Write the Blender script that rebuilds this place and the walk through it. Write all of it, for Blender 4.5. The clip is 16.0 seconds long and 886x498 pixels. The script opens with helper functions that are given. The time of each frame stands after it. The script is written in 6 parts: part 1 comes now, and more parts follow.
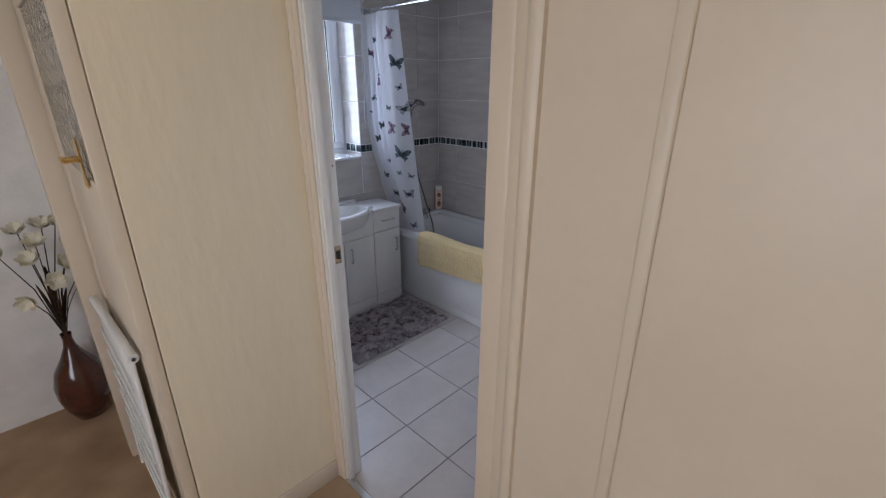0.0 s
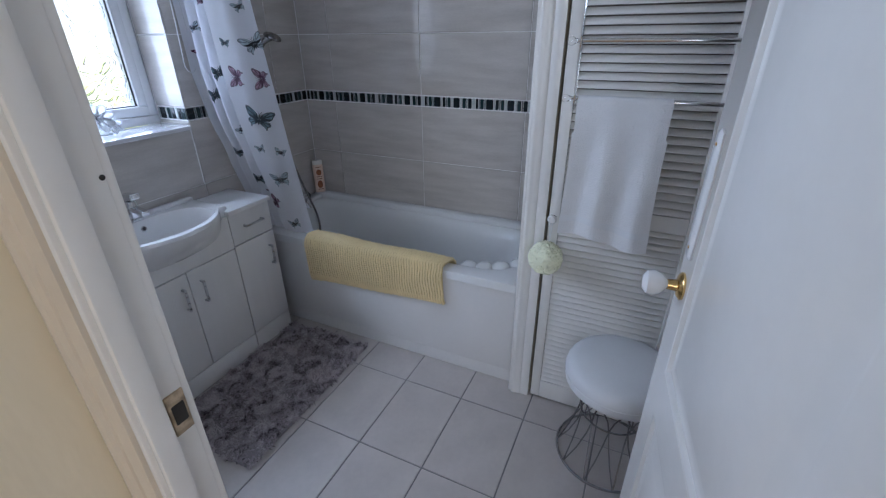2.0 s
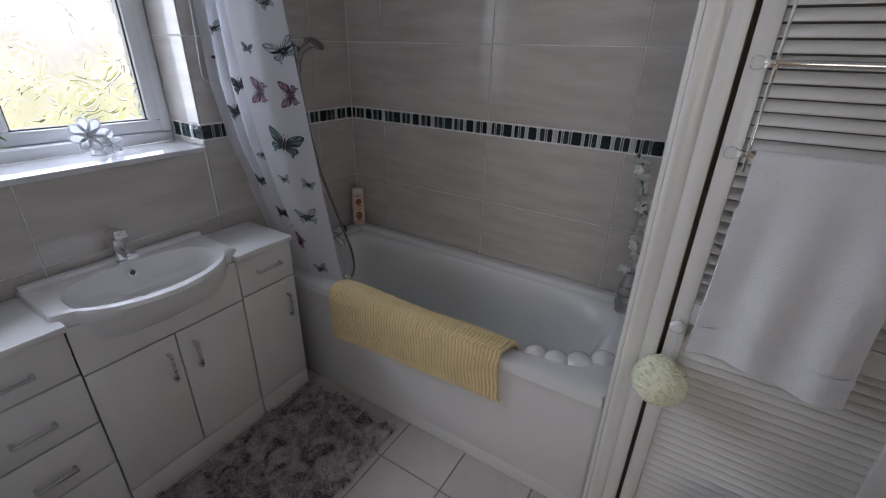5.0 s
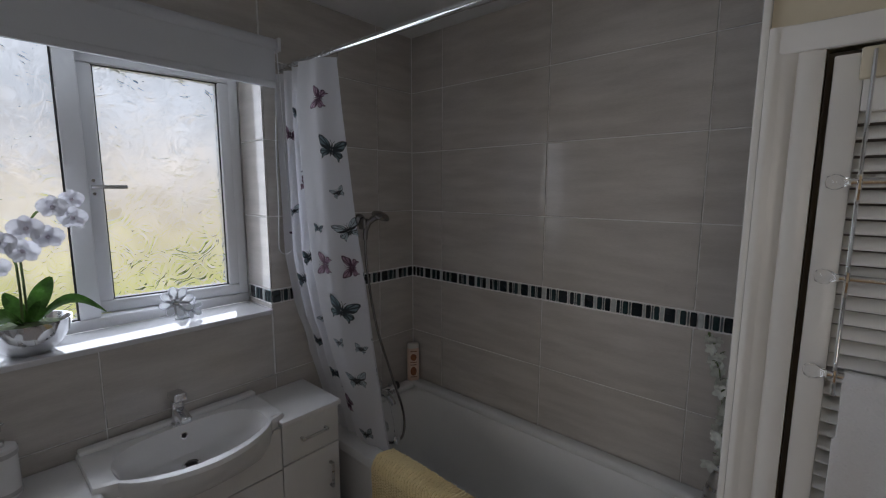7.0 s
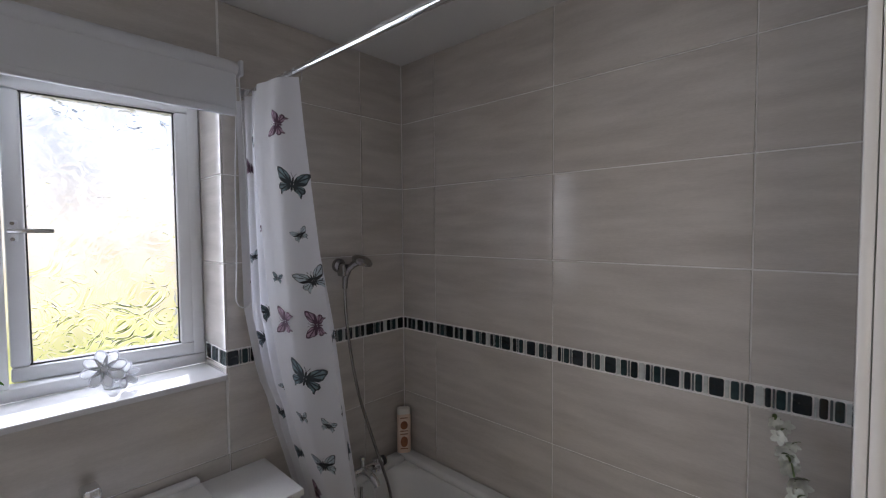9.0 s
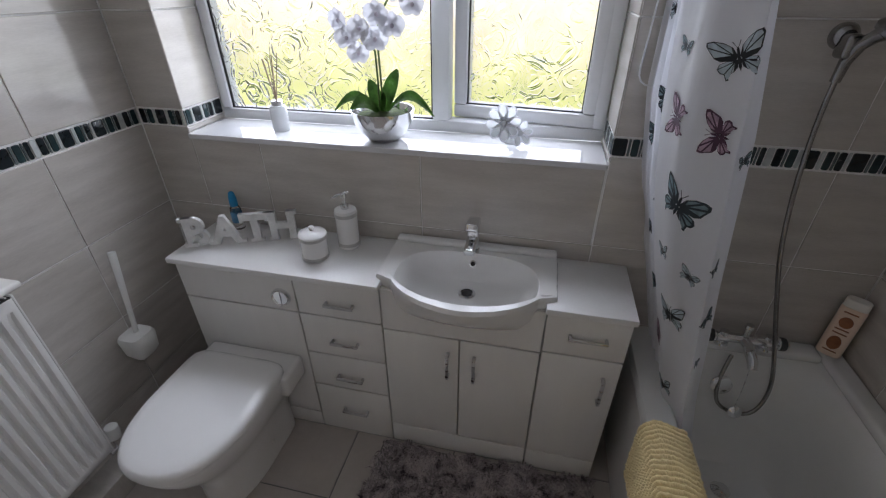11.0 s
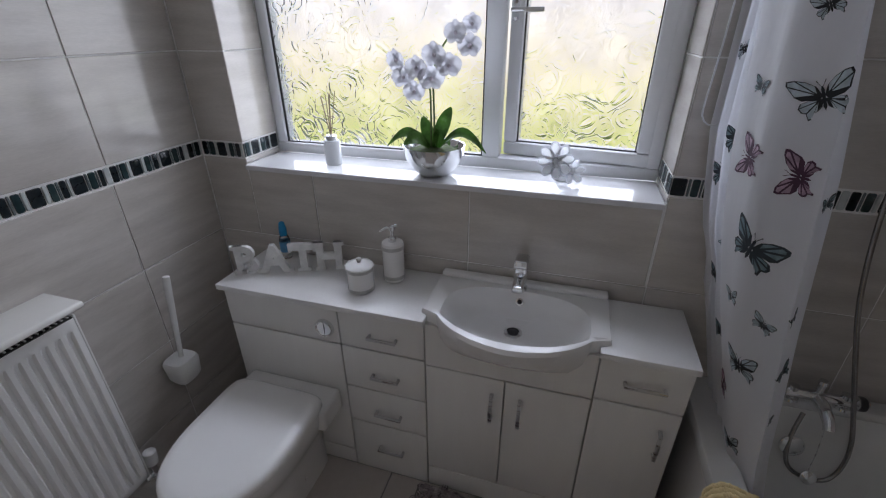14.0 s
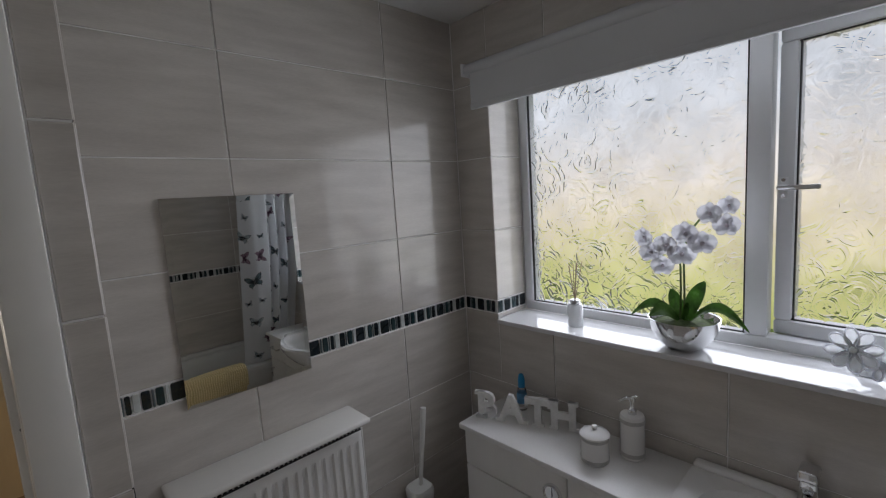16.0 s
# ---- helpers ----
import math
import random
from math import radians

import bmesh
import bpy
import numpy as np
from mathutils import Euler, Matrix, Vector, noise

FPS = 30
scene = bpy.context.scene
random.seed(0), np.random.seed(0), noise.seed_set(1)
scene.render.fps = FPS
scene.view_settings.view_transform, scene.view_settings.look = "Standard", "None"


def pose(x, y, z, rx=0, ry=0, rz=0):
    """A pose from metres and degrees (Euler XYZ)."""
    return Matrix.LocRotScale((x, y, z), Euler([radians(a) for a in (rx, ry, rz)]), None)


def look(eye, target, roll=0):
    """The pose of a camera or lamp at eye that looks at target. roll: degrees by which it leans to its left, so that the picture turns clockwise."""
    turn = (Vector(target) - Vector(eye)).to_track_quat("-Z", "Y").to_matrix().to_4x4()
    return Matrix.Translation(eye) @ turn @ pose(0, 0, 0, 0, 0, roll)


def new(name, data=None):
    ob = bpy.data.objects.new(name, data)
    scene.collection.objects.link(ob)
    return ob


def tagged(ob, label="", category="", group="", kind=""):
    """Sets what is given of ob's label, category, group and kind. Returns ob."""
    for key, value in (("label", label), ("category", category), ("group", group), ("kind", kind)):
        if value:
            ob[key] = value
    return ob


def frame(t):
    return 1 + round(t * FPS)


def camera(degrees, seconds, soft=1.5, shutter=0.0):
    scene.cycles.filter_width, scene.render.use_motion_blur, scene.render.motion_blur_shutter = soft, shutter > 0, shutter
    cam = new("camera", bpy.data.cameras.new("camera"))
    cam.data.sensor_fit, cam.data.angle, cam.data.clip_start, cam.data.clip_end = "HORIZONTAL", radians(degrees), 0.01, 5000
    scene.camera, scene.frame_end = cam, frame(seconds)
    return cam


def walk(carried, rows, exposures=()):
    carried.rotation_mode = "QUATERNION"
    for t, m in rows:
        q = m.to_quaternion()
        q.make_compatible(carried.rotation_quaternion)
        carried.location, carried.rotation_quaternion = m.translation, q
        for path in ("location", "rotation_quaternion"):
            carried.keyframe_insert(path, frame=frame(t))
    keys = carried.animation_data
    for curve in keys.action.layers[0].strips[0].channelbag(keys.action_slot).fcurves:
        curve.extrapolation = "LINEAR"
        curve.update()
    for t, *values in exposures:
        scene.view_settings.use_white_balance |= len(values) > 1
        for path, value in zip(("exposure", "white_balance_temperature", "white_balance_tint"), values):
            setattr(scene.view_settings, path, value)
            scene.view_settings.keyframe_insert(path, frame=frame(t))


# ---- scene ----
cam = camera(91.4, 16.0, soft=1.2)
PATH = [
    (0, (-0.07, 0.163, 1.644), (1.264, 1.475, 0.939), 0.1),
    (0.5, (0.069, 0.438, 1.593), (1.499, 1.637, 0.874), -1.7),
    (0.8, (0.17, 0.551, 1.573), (1.631, 1.703, 0.84), -2.4),
    (1, (0.229, 0.655, 1.544), (1.699, 1.772, 0.773), -1.1),
    (1.5, (0.401, 0.836, 1.535), (1.91, 1.847, 0.697), -2.4),
    (2, (0.478, 0.967, 1.517), (2.102, 1.732, 0.635), -0.5),
    (2.5, (0.519, 1.124, 1.522), (2.271, 1.397, 0.596), 0.9),
    (3, (0.555, 1.182, 1.512), (2.3, 1.315, 0.545), 2.4),
    (3.5, (0.588, 1.207, 1.507), (2.316, 1.286, 0.503), 2.8),
    (4, (0.668, 1.234, 1.495), (2.378, 1.446, 0.48), 1.6),
    (4.2, (0.734, 1.256, 1.481), (2.397, 1.693, 0.46), 1.2),
    (6.3, (1.03, 1.257, 1.588), (2.472, 2.515, 1.007), 0.1),
    (6.5, (1.02, 1.258, 1.594), (2.489, 2.528, 1.118), 0.4),
    (7, (1.019, 1.24, 1.644), (2.507, 2.549, 1.376), 0.2),
    (7.5, (1.008, 1.24, 1.684), (2.515, 2.549, 1.567), 0.4),
    (8, (1.039, 1.235, 1.703), (2.542, 2.554, 1.697), 0.2),
    (8.5, (1.115, 1.255, 1.693), (2.616, 2.577, 1.673), -1.4),
    (9, (1.298, 1.368, 1.645), (2.759, 2.732, 1.56), -0.4),
    (9.5, (1.479, 1.485, 1.64), (2.505, 3.192, 1.461), -0.9),
    (9.6, (1.512, 1.506, 1.646), (2.390, 3.284, 1.425), -1.0),
    (10, (1.597, 1.589, 1.634), (1.667, 3.546, 1.223), -0.1),
    (10.2, (1.645, 1.629, 1.647), (1.422, 3.529, 1.061), -0.7),
    (12.3, (1.67, 1.645, 1.535), (1.254, 3.142, 0.276), -0.7),
    (12.5, (1.662, 1.649, 1.534), (1.241, 3.13, 0.258), -0.7),
    (13, (1.63, 1.65, 1.53), (1.201, 3.116, 0.239), -0.4),
    (13.5, (1.602, 1.64, 1.536), (1.166, 3.123, 0.267), -0.1),
    (14, (1.596, 1.635, 1.602), (1.079, 3.339, 0.692), -0.2),
    (14.2, (1.586, 1.626, 1.628), (1.076, 3.377, 0.812), -0.3),
    (14.5, (1.596, 1.616, 1.65), (1.027, 3.444, 1.073), -0.9),
    (15, (1.579, 1.55, 1.677), (0.716, 3.319, 1.324), -2.9),
    (15.5, (1.591, 1.52, 1.687), (0.325, 3.043, 1.412), -4.4),
    (16, (1.613, 1.525, 1.693), (0.167, 2.886, 1.452), -3.7),
]
EXPOSURES = [(0, 0.14, 5600, 14), (0.7, 0.18, 5200, 13), (1.5, 0.14, 5150, 10), (2.5, 0.18, 5650, 14), (3.5, 0.25, 5950, 16), (4.2, 0.30, 6000, 16),
             (6.3, -1.40, 6500, 10), (7, -0.95, 6500, 12), (7.5, -0.6, 6500, 12), (8, -0.58, 6600, 14), (9, -0.2, 6600, 15), (9.5, -0.52, 6500, 10), (10.2, -0.58, 6450, 10),
             (12.3, 0.55, 6700, 20), (13.5, 0.53, 6700, 21), (14, -0.5, 6400, 14), (14.5, -0.92, 6400, 12), (15, -0.88, 6500, 11), (16, -0.95, 6800, 12)]
walk(cam, [(t, look(eye, target, roll)) for t, eye, target, roll in PATH], EXPOSURES)

# ---- world, light and exposure ----
world = bpy.data.worlds.new("world")
scene.world = world
world.use_nodes = True
wn = world.node_tree
sky = wn.nodes.new("ShaderNodeTexSky")
sky.sky_type = "NISHITA"
sky.sun_disc = False
sky.sun_elevation = radians(42)
sky.sun_rotation = radians(200)
wn.links.new(sky.outputs[0], wn.nodes["Background"].inputs[0])
wn.nodes["Background"].inputs[1].default_value = 0.12

sun = new("sun", bpy.data.lights.new("sun", "SUN"))
sun.data.energy, sun.data.angle, sun.data.color = 1.2, radians(10), (1.0, 0.95, 0.88)
sun.matrix_world = look((0, -6, 6), (0.6, 0, 0))


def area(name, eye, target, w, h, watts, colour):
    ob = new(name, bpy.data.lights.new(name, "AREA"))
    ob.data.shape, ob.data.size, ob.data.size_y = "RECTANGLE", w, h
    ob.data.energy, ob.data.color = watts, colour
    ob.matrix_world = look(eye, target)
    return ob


# fill lamp added for the hall's daylight, in an unseen opening behind the walker
area("hall_fill_light", (-2.02, 0.1, 1.5), (0.3, 0.9, 1.2), 1.4, 1.2, 21.5, (1.0, 0.93, 0.85))
# the open sky above the garden, and what the patterned panes scatter inwards
area("sky_light", (1.15, 5.5, 6.3), (1.15, 3.2, 1.6), 7.0, 3.2, 620, (0.79, 0.86, 0.99))
area("window_light", (1.15, 3.148, 1.64), (1.15, 2.0, 1.64), 1.32, 0.92, 11.6, (0.80, 0.87, 1.0)).data.spread = radians(140)

# ---- materials ----


def shader(name):
    m = bpy.data.materials.new(name)
    m.use_nodes = True
    return m, m.node_tree.nodes, m.node_tree.links, m.node_tree.nodes["Principled BSDF"]


def surf(name, colour, rough=0.5, metal=0.0, var=0.08, scale=6.0, stretch=(1, 1, 1), fine=60.0, bump=0.02,
         depth=0.002, coat=0.0, spread=0.0, second=None, mix=0.5):
    """A painted, glazed or metal surface: broad stains and fine grain in colour, gloss and relief."""
    m, n, l, p = shader(name)
    tc, mp = n.new("ShaderNodeTexCoord"), n.new("ShaderNodeMapping")
    mp.inputs["Scale"].default_value = stretch
    l.new(tc.outputs["Object"], mp.inputs[0])
    if spread:
        info, add = n.new("ShaderNodeObjectInfo"), n.new("ShaderNodeVectorMath")
        add.operation = "MULTIPLY_ADD"
        comb = n.new("ShaderNodeCombineXYZ")
        for i in range(3):
            l.new(info.outputs["Random"], comb.inputs[i])
        l.new(comb.outputs[0], add.inputs[0])
        add.inputs[1].default_value = (17, 31, 23)
        l.new(mp.outputs[0], add.inputs[2])
        vec = add.outputs[0]
    else:
        vec = mp.outputs[0]
    big, small = n.new("ShaderNodeTexNoise"), n.new("ShaderNodeTexNoise")
    big.inputs["Scale"].default_value, big.inputs["Detail"].default_value = scale, 5
    small.inputs["Scale"].default_value, small.inputs["Detail"].default_value = fine, 3
    l.new(vec, big.inputs["Vector"]), l.new(vec, small.inputs["Vector"])
    ramp = n.new("ShaderNodeValToRGB")
    a = tuple(c * (1 - var) for c in colour)
    b = second if second else tuple(min(1, c * (1 + var)) for c in colour)
    ramp.color_ramp.elements[0].color, ramp.color_ramp.elements[1].color = (*a, 1), (*b, 1)
    ramp.color_ramp.elements[0].position, ramp.color_ramp.elements[1].position = mix - 0.18, mix + 0.18
    mixed = n.new("ShaderNodeMath")
    mixed.operation = "MULTIPLY_ADD"
    l.new(small.outputs[0], mixed.inputs[0])
    mixed.inputs[1].default_value = 0.3
    off = n.new("ShaderNodeMath")
    off.operation = "MULTIPLY_ADD"
    l.new(big.outputs[0], off.inputs[0])
    off.inputs[1].default_value, off.inputs[2].default_value = 0.85, -0.075
    l.new(off.outputs[0], mixed.inputs[2])
    l.new(mixed.outputs[0], ramp.inputs[0])
    l.new(ramp.outputs[0], p.inputs["Base Color"])
    rr = n.new("ShaderNodeMapRange")
    rr.inputs[3].default_value, rr.inputs[4].default_value = max(0.02, rough * 0.85), min(1, rough * 1.15)
    l.new(big.outputs[0], rr.inputs[0])
    l.new(rr.outputs[0], p.inputs["Roughness"])
    p.inputs["Metallic"].default_value = metal
    p.inputs["Coat Weight"].default_value = coat
    p.inputs["Coat Roughness"].default_value = 0.08
    if bump:
        bp = n.new("ShaderNodeBump")
        bp.inputs["Strength"].default_value, bp.inputs["Distance"].default_value = bump, depth
        l.new(small.outputs[0], bp.inputs["Height"])
        l.new(bp.outputs[0], p.inputs["Normal"])
    return m


M_TILE = surf("wall tile", (0.56, 0.52, 0.478), 0.13, var=0.10, scale=3.2, stretch=(1.2, 7, 1), fine=55, bump=0.05,
              depth=0.0004, spread=1, coat=0.3, second=(0.64, 0.60, 0.556))
M_FLOOR = surf("floor tile", (0.50, 0.455, 0.42), 0.30, var=0.07, scale=7, fine=45, bump=0.06, depth=0.001, spread=1)
M_GROUT = surf("wall grout", (0.85, 0.84, 0.82), 0.8, var=0.06, scale=9, fine=120, bump=0.1)
M_FGROUT = surf("floor grout", (0.22, 0.215, 0.21), 0.85, var=0.15, scale=6, fine=140, bump=0.15)
M_CEIL = surf("ceiling paint", (0.80, 0.80, 0.79), 0.85, var=0.03, scale=2, fine=90, bump=0.08)
M_CREAM = surf("cream wallpaper", (0.844, 0.746, 0.551), 0.72, var=0.035, scale=2.5, stretch=(1, 1, 0.3), fine=24, bump=0.5,
               depth=0.005)
M_CREAMW = surf("cream emulsion", (0.72, 0.65, 0.50), 0.7, var=0.04, scale=2.5, fine=80, bump=0.12)
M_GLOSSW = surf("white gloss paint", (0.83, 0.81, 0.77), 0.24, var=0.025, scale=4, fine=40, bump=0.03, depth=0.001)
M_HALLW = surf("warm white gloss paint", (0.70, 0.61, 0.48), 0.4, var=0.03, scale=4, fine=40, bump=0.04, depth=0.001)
M_UPVC = surf("white window plastic", (0.82, 0.83, 0.85), 0.3, var=0.02, scale=5, fine=60, bump=0.01)
M_UNIT = surf("white foil cabinet front", (0.80, 0.785, 0.765), 0.34, var=0.02, scale=3, stretch=(6, 6, 1), fine=60, bump=0.05,
              depth=0.0008)
M_TOP = surf("white worktop laminate", (0.80, 0.79, 0.78), 0.3, var=0.04, scale=6, fine=110, bump=0.03)
M_CERAM = surf("white glazed ceramic", (0.84, 0.83, 0.82), 0.07, var=0.015, scale=3, fine=30, bump=0.006)
M_ACRYL = surf("white bath acrylic", (0.80, 0.80, 0.785), 0.13, var=0.02, scale=3, fine=30, bump=0.006)
M_PANEL = surf("white bath panel", (0.78, 0.765, 0.745), 0.3, var=0.025, scale=3, fine=50, bump=0.02)
M_CHROME = surf("chrome", (0.78, 0.79, 0.80), 0.08, metal=1, var=0.04, scale=8, fine=90, bump=0.01)
M_DARKCH = surf("dark grey chrome", (0.34, 0.33, 0.32), 0.2, metal=1, var=0.15, scale=12, fine=90, bump=0.03)
M_STEEL = surf("brushed steel", (0.60, 0.60, 0.61), 0.28, metal=1, var=0.08, scale=8, stretch=(1, 1, 12), fine=90, bump=0.03)
M_BRASS = surf("polished brass", (0.72, 0.50, 0.20), 0.2, metal=1, var=0.12, scale=12, fine=90, bump=0.03)
# Black colour paints the shade of holes and slots that aren't cut
M_BLACK = surf("painted hole shade", (0.03, 0.028, 0.026), 0.8, var=0.2, scale=8)
M_RUBBER = surf("dark plastic", (0.035, 0.035, 0.038), 0.4, var=0.1, scale=8)
M_MAT = surf("grey shag pile", (0.27, 0.24, 0.242), 0.95, var=0.55, scale=7.5, fine=90, bump=0.3, second=(0.39, 0.355, 0.352),
             mix=0.47)
M_YTOWEL = surf("yellow chenille", (0.90, 0.75, 0.44), 0.95, var=0.06, scale=9, fine=160, bump=0.4)
M_WTOWEL = surf("white terry towel", (0.84, 0.84, 0.85), 0.95, var=0.04, scale=9, fine=260, bump=0.9, depth=0.003)
M_BLIND = surf("pale grey blind fabric", (0.68, 0.69, 0.71), 0.85, var=0.03, scale=4, fine=260, bump=0.2)
M_RAD = surf("white radiator enamel", (0.84, 0.83, 0.81), 0.25, var=0.02, scale=4, fine=60, bump=0.02)
M_CARPET = surf("brown carpet", (0.40, 0.26, 0.145), 0.95, var=0.2, scale=3.5, fine=320, bump=0.9, depth=0.004,
                second=(0.52, 0.36, 0.22))
M_SEATV = surf("pale grey leatherette", (0.80, 0.805, 0.81), 0.42, var=0.03, scale=6, fine=190, bump=0.15)


def glass(name, rough, colour=(1, 1, 1), swirl=0.0):
    m, n, l, p = shader(name)
    p.inputs["Base Color"].default_value = (*colour, 1)
    p.inputs["Roughness"].default_value = rough
    p.inputs["Transmission Weight"].default_value = 1
    p.inputs["IOR"].default_value = 1.45
    if swirl:
        tc = n.new("ShaderNodeTexCoord")
        warp = n.new("ShaderNodeTexNoise")
        warp.inputs["Scale"].default_value, warp.inputs["Detail"].default_value = 11, 1.5
        l.new(tc.outputs["Object"], warp.inputs["Vector"])
        add = n.new("ShaderNodeVectorMath")
        add.operation = "MULTIPLY_ADD"
        add.inputs[1].default_value = (0.065, 0.0, 0.065)
        l.new(warp.outputs["Color"], add.inputs[0]), l.new(tc.outputs["Object"], add.inputs[2])
        flat = n.new("ShaderNodeVectorMath")
        flat.operation = "MULTIPLY"
        flat.inputs[1].default_value = (1, 0, 1)
        l.new(add.outputs[0], flat.inputs[0])
        # loops and curls: rings round scattered centres, crossed by a second, coarser set
        ridges = []
        for size, turns, lo in ((12.5, 22.0, 0.0), (7.5, 26.0, 0.40)):
            cell, ring, sine, sharp = (n.new(k) for k in ("ShaderNodeTexVoronoi", "ShaderNodeMath", "ShaderNodeMath", "ShaderNodeMapRange"))
            cell.feature = "F1"
            cell.inputs["Scale"].default_value = size
            l.new(flat.outputs[0], cell.inputs["Vector"])
            ring.operation, ring.inputs[1].default_value = "MULTIPLY", turns
            l.new(cell.outputs["Distance"], ring.inputs[0])
            sine.operation = "SINE"
            l.new(ring.outputs[0], sine.inputs[0])
            sharp.interpolation_type = "SMOOTHSTEP"
            sharp.inputs[1].default_value, sharp.inputs[2].default_value = lo, 1.0
            l.new(sine.outputs[0], sharp.inputs[0])
            ridges.append(sharp)
        sharp = n.new("ShaderNodeMath")
        sharp.operation = "MAXIMUM"
        l.new(ridges[0].outputs[0], sharp.inputs[0]), l.new(ridges[1].outputs[0], sharp.inputs[1])
        bp = n.new("ShaderNodeBump")
        bp.inputs["Strength"].default_value, bp.inputs["Distance"].default_value = swirl, 0.004
        l.new(sharp.outputs[0], bp.inputs["Height"])
        l.new(bp.outputs[0], p.inputs["Normal"])
    return m


M_OBSCURE = glass("swirl-pattern obscured glass", 0.09, swirl=0.60)
M_CLEAR = glass("clear acrylic", 0.05)

m, n, l, p = shader("mirror silver")
p.inputs["Base Color"].default_value = (0.80, 0.83, 0.82, 1)
p.inputs["Metallic"].default_value, p.inputs["Roughness"].default_value = 1, 0.015
M_MIRROR = m


def backdrop_material():
    m = bpy.data.materials.new("garden and sky")
    m.use_nodes = True
    n, l = m.node_tree.nodes, m.node_tree.links
    n.remove(n["Principled BSDF"])
    em, tc = n.new("ShaderNodeEmission"), n.new("ShaderNodeTexCoord")
    sep, ramp = n.new("ShaderNodeSeparateXYZ"), n.new("ShaderNodeValToRGB")
    ns, add = n.new("ShaderNodeTexNoise"), n.new("ShaderNodeMath")
    ns.inputs["Scale"].default_value = 2.6
    add.operation = "MULTIPLY_ADD"
    l.new(tc.outputs["Object"], ns.inputs["Vector"])
    l.new(tc.outputs["Generated"], sep.inputs[0])
    l.new(ns.outputs[0], add.inputs[0])
    add.inputs[1].default_value = 0.18
    l.new(sep.outputs[2], add.inputs[2])
    l.new(add.outputs[0], ramp.inputs[0])
    e = ramp.color_ramp.elements
    e[0].position, e[0].color = 0.42, (0.46, 0.56, 0.13, 1)
    e[1].position, e[1].color = 0.58, (0.72, 0.75, 0.34, 1)
    for pos, c in ((0.68, (0.93, 0.86, 0.66)), (0.78, (0.96, 0.93, 0.91)), (0.90, (0.80, 0.88, 1.0))):
        x = e.new(pos)
        x.color = (*c, 1)
    l.new(ramp.outputs[0], em.inputs[0])
    # patches of cloud and hedge, lighter and darker
    patch, glow = n.new("ShaderNodeTexNoise"), n.new("ShaderNodeMapRange")
    patch.inputs["Scale"].default_value, patch.inputs["Detail"].default_value = 2.2, 3
    l.new(tc.outputs["Object"], patch.inputs["Vector"]), l.new(patch.outputs[0], glow.inputs[0])
    glow.inputs[1].default_value, glow.inputs[2].default_value = 0.32, 0.68
    glow.inputs[3].default_value, glow.inputs[4].default_value = GLOW * 0.76, GLOW * 1.24
    l.new(glow.outputs[0], em.inputs[1])
    l.new(em.outputs[0], n["Material Output"].inputs[0])
    return m


GLOW = 1.52
M_OUT = backdrop_material()

# ---- mesh helpers ----


def box(bm, x0, x1, y0, y1, z0, z1):
    vs = [bm.verts.new((x, y, z)) for x in (x0, x1) for y in (y0, y1) for z in (z0, z1)]
    fs = []
    for f in ((0, 1, 3, 2), (4, 6, 7, 5), (0, 4, 5, 1), (2, 3, 7, 6), (0, 2, 6, 4), (1, 5, 7, 3)):
        fs.append(bm.faces.new([vs[i] for i in f]))
    return vs


def boxes(*bs):
    bm = bmesh.new()
    for b in bs:
        box(bm, *b)
    return bm


def rbox(x0, x1, y0, y1, z0, z1, r=0.004, seg=2):
    bm = boxes((x0, x1, y0, y1, z0, z1))
    bmesh.ops.bevel(bm, geom=bm.edges[:], offset=r, segments=seg, profile=0.5, affect="EDGES")
    return bm


def lathe(profile, seg=32, centre=(0, 0, 0), cap=True):
    """A turned solid from (radius, height) pairs."""
    bm = bmesh.new()
    rings = []
    for r, z in profile:
        rings.append([bm.verts.new((centre[0] + r * math.cos(2 * math.pi * i / seg),
                                    centre[1] + r * math.sin(2 * math.pi * i / seg), centre[2] + z)) for i in range(seg)])
    for a, b in zip(rings, rings[1:]):
        for i in range(seg):
            bm.faces.new((a[i], a[(i + 1) % seg], b[(i + 1) % seg], b[i]))
    if cap:
        bm.faces.new(rings[0][::-1])
        bm.faces.new(rings[-1])
    return bm


def tube(points, r, seg=10, bm=None, closed=False):
    """A round bar along points."""
    bm = bm or bmesh.new()
    pts = [Vector(q) for q in points]
    rings, up = [], None
    for i, q in enumerate(pts):
        if closed:
            d = (pts[(i + 1) % len(pts)] - pts[i - 1]).normalized()
        else:
            d = (pts[min(i + 1, len(pts) - 1)] - pts[max(i - 1, 0)]).normalized()
        if up is None:
            up = Vector((0, 0, 1)) if abs(d.z) < 0.9 else Vector((1, 0, 0))
        side = d.cross(up).normalized()
        up = side.cross(d).normalized()
        rr = r[i] if isinstance(r, (list, tuple)) else r
        rings.append([bm.verts.new(q + rr * (math.cos(2 * math.pi * k / seg) * side + math.sin(2 * math.pi * k / seg) * up))
                      for k in range(seg)])
    pairs = list(zip(rings, rings[1:])) + ([(rings[-1], rings[0])] if closed else [])
    for a, b in pairs:
        for k in range(seg):
            bm.faces.new((a[k], a[(k + 1) % seg], b[(k + 1) % seg], b[k]))
    if not closed:
        bm.faces.new(rings[0][::-1]), bm.faces.new(rings[-1])
    return bm


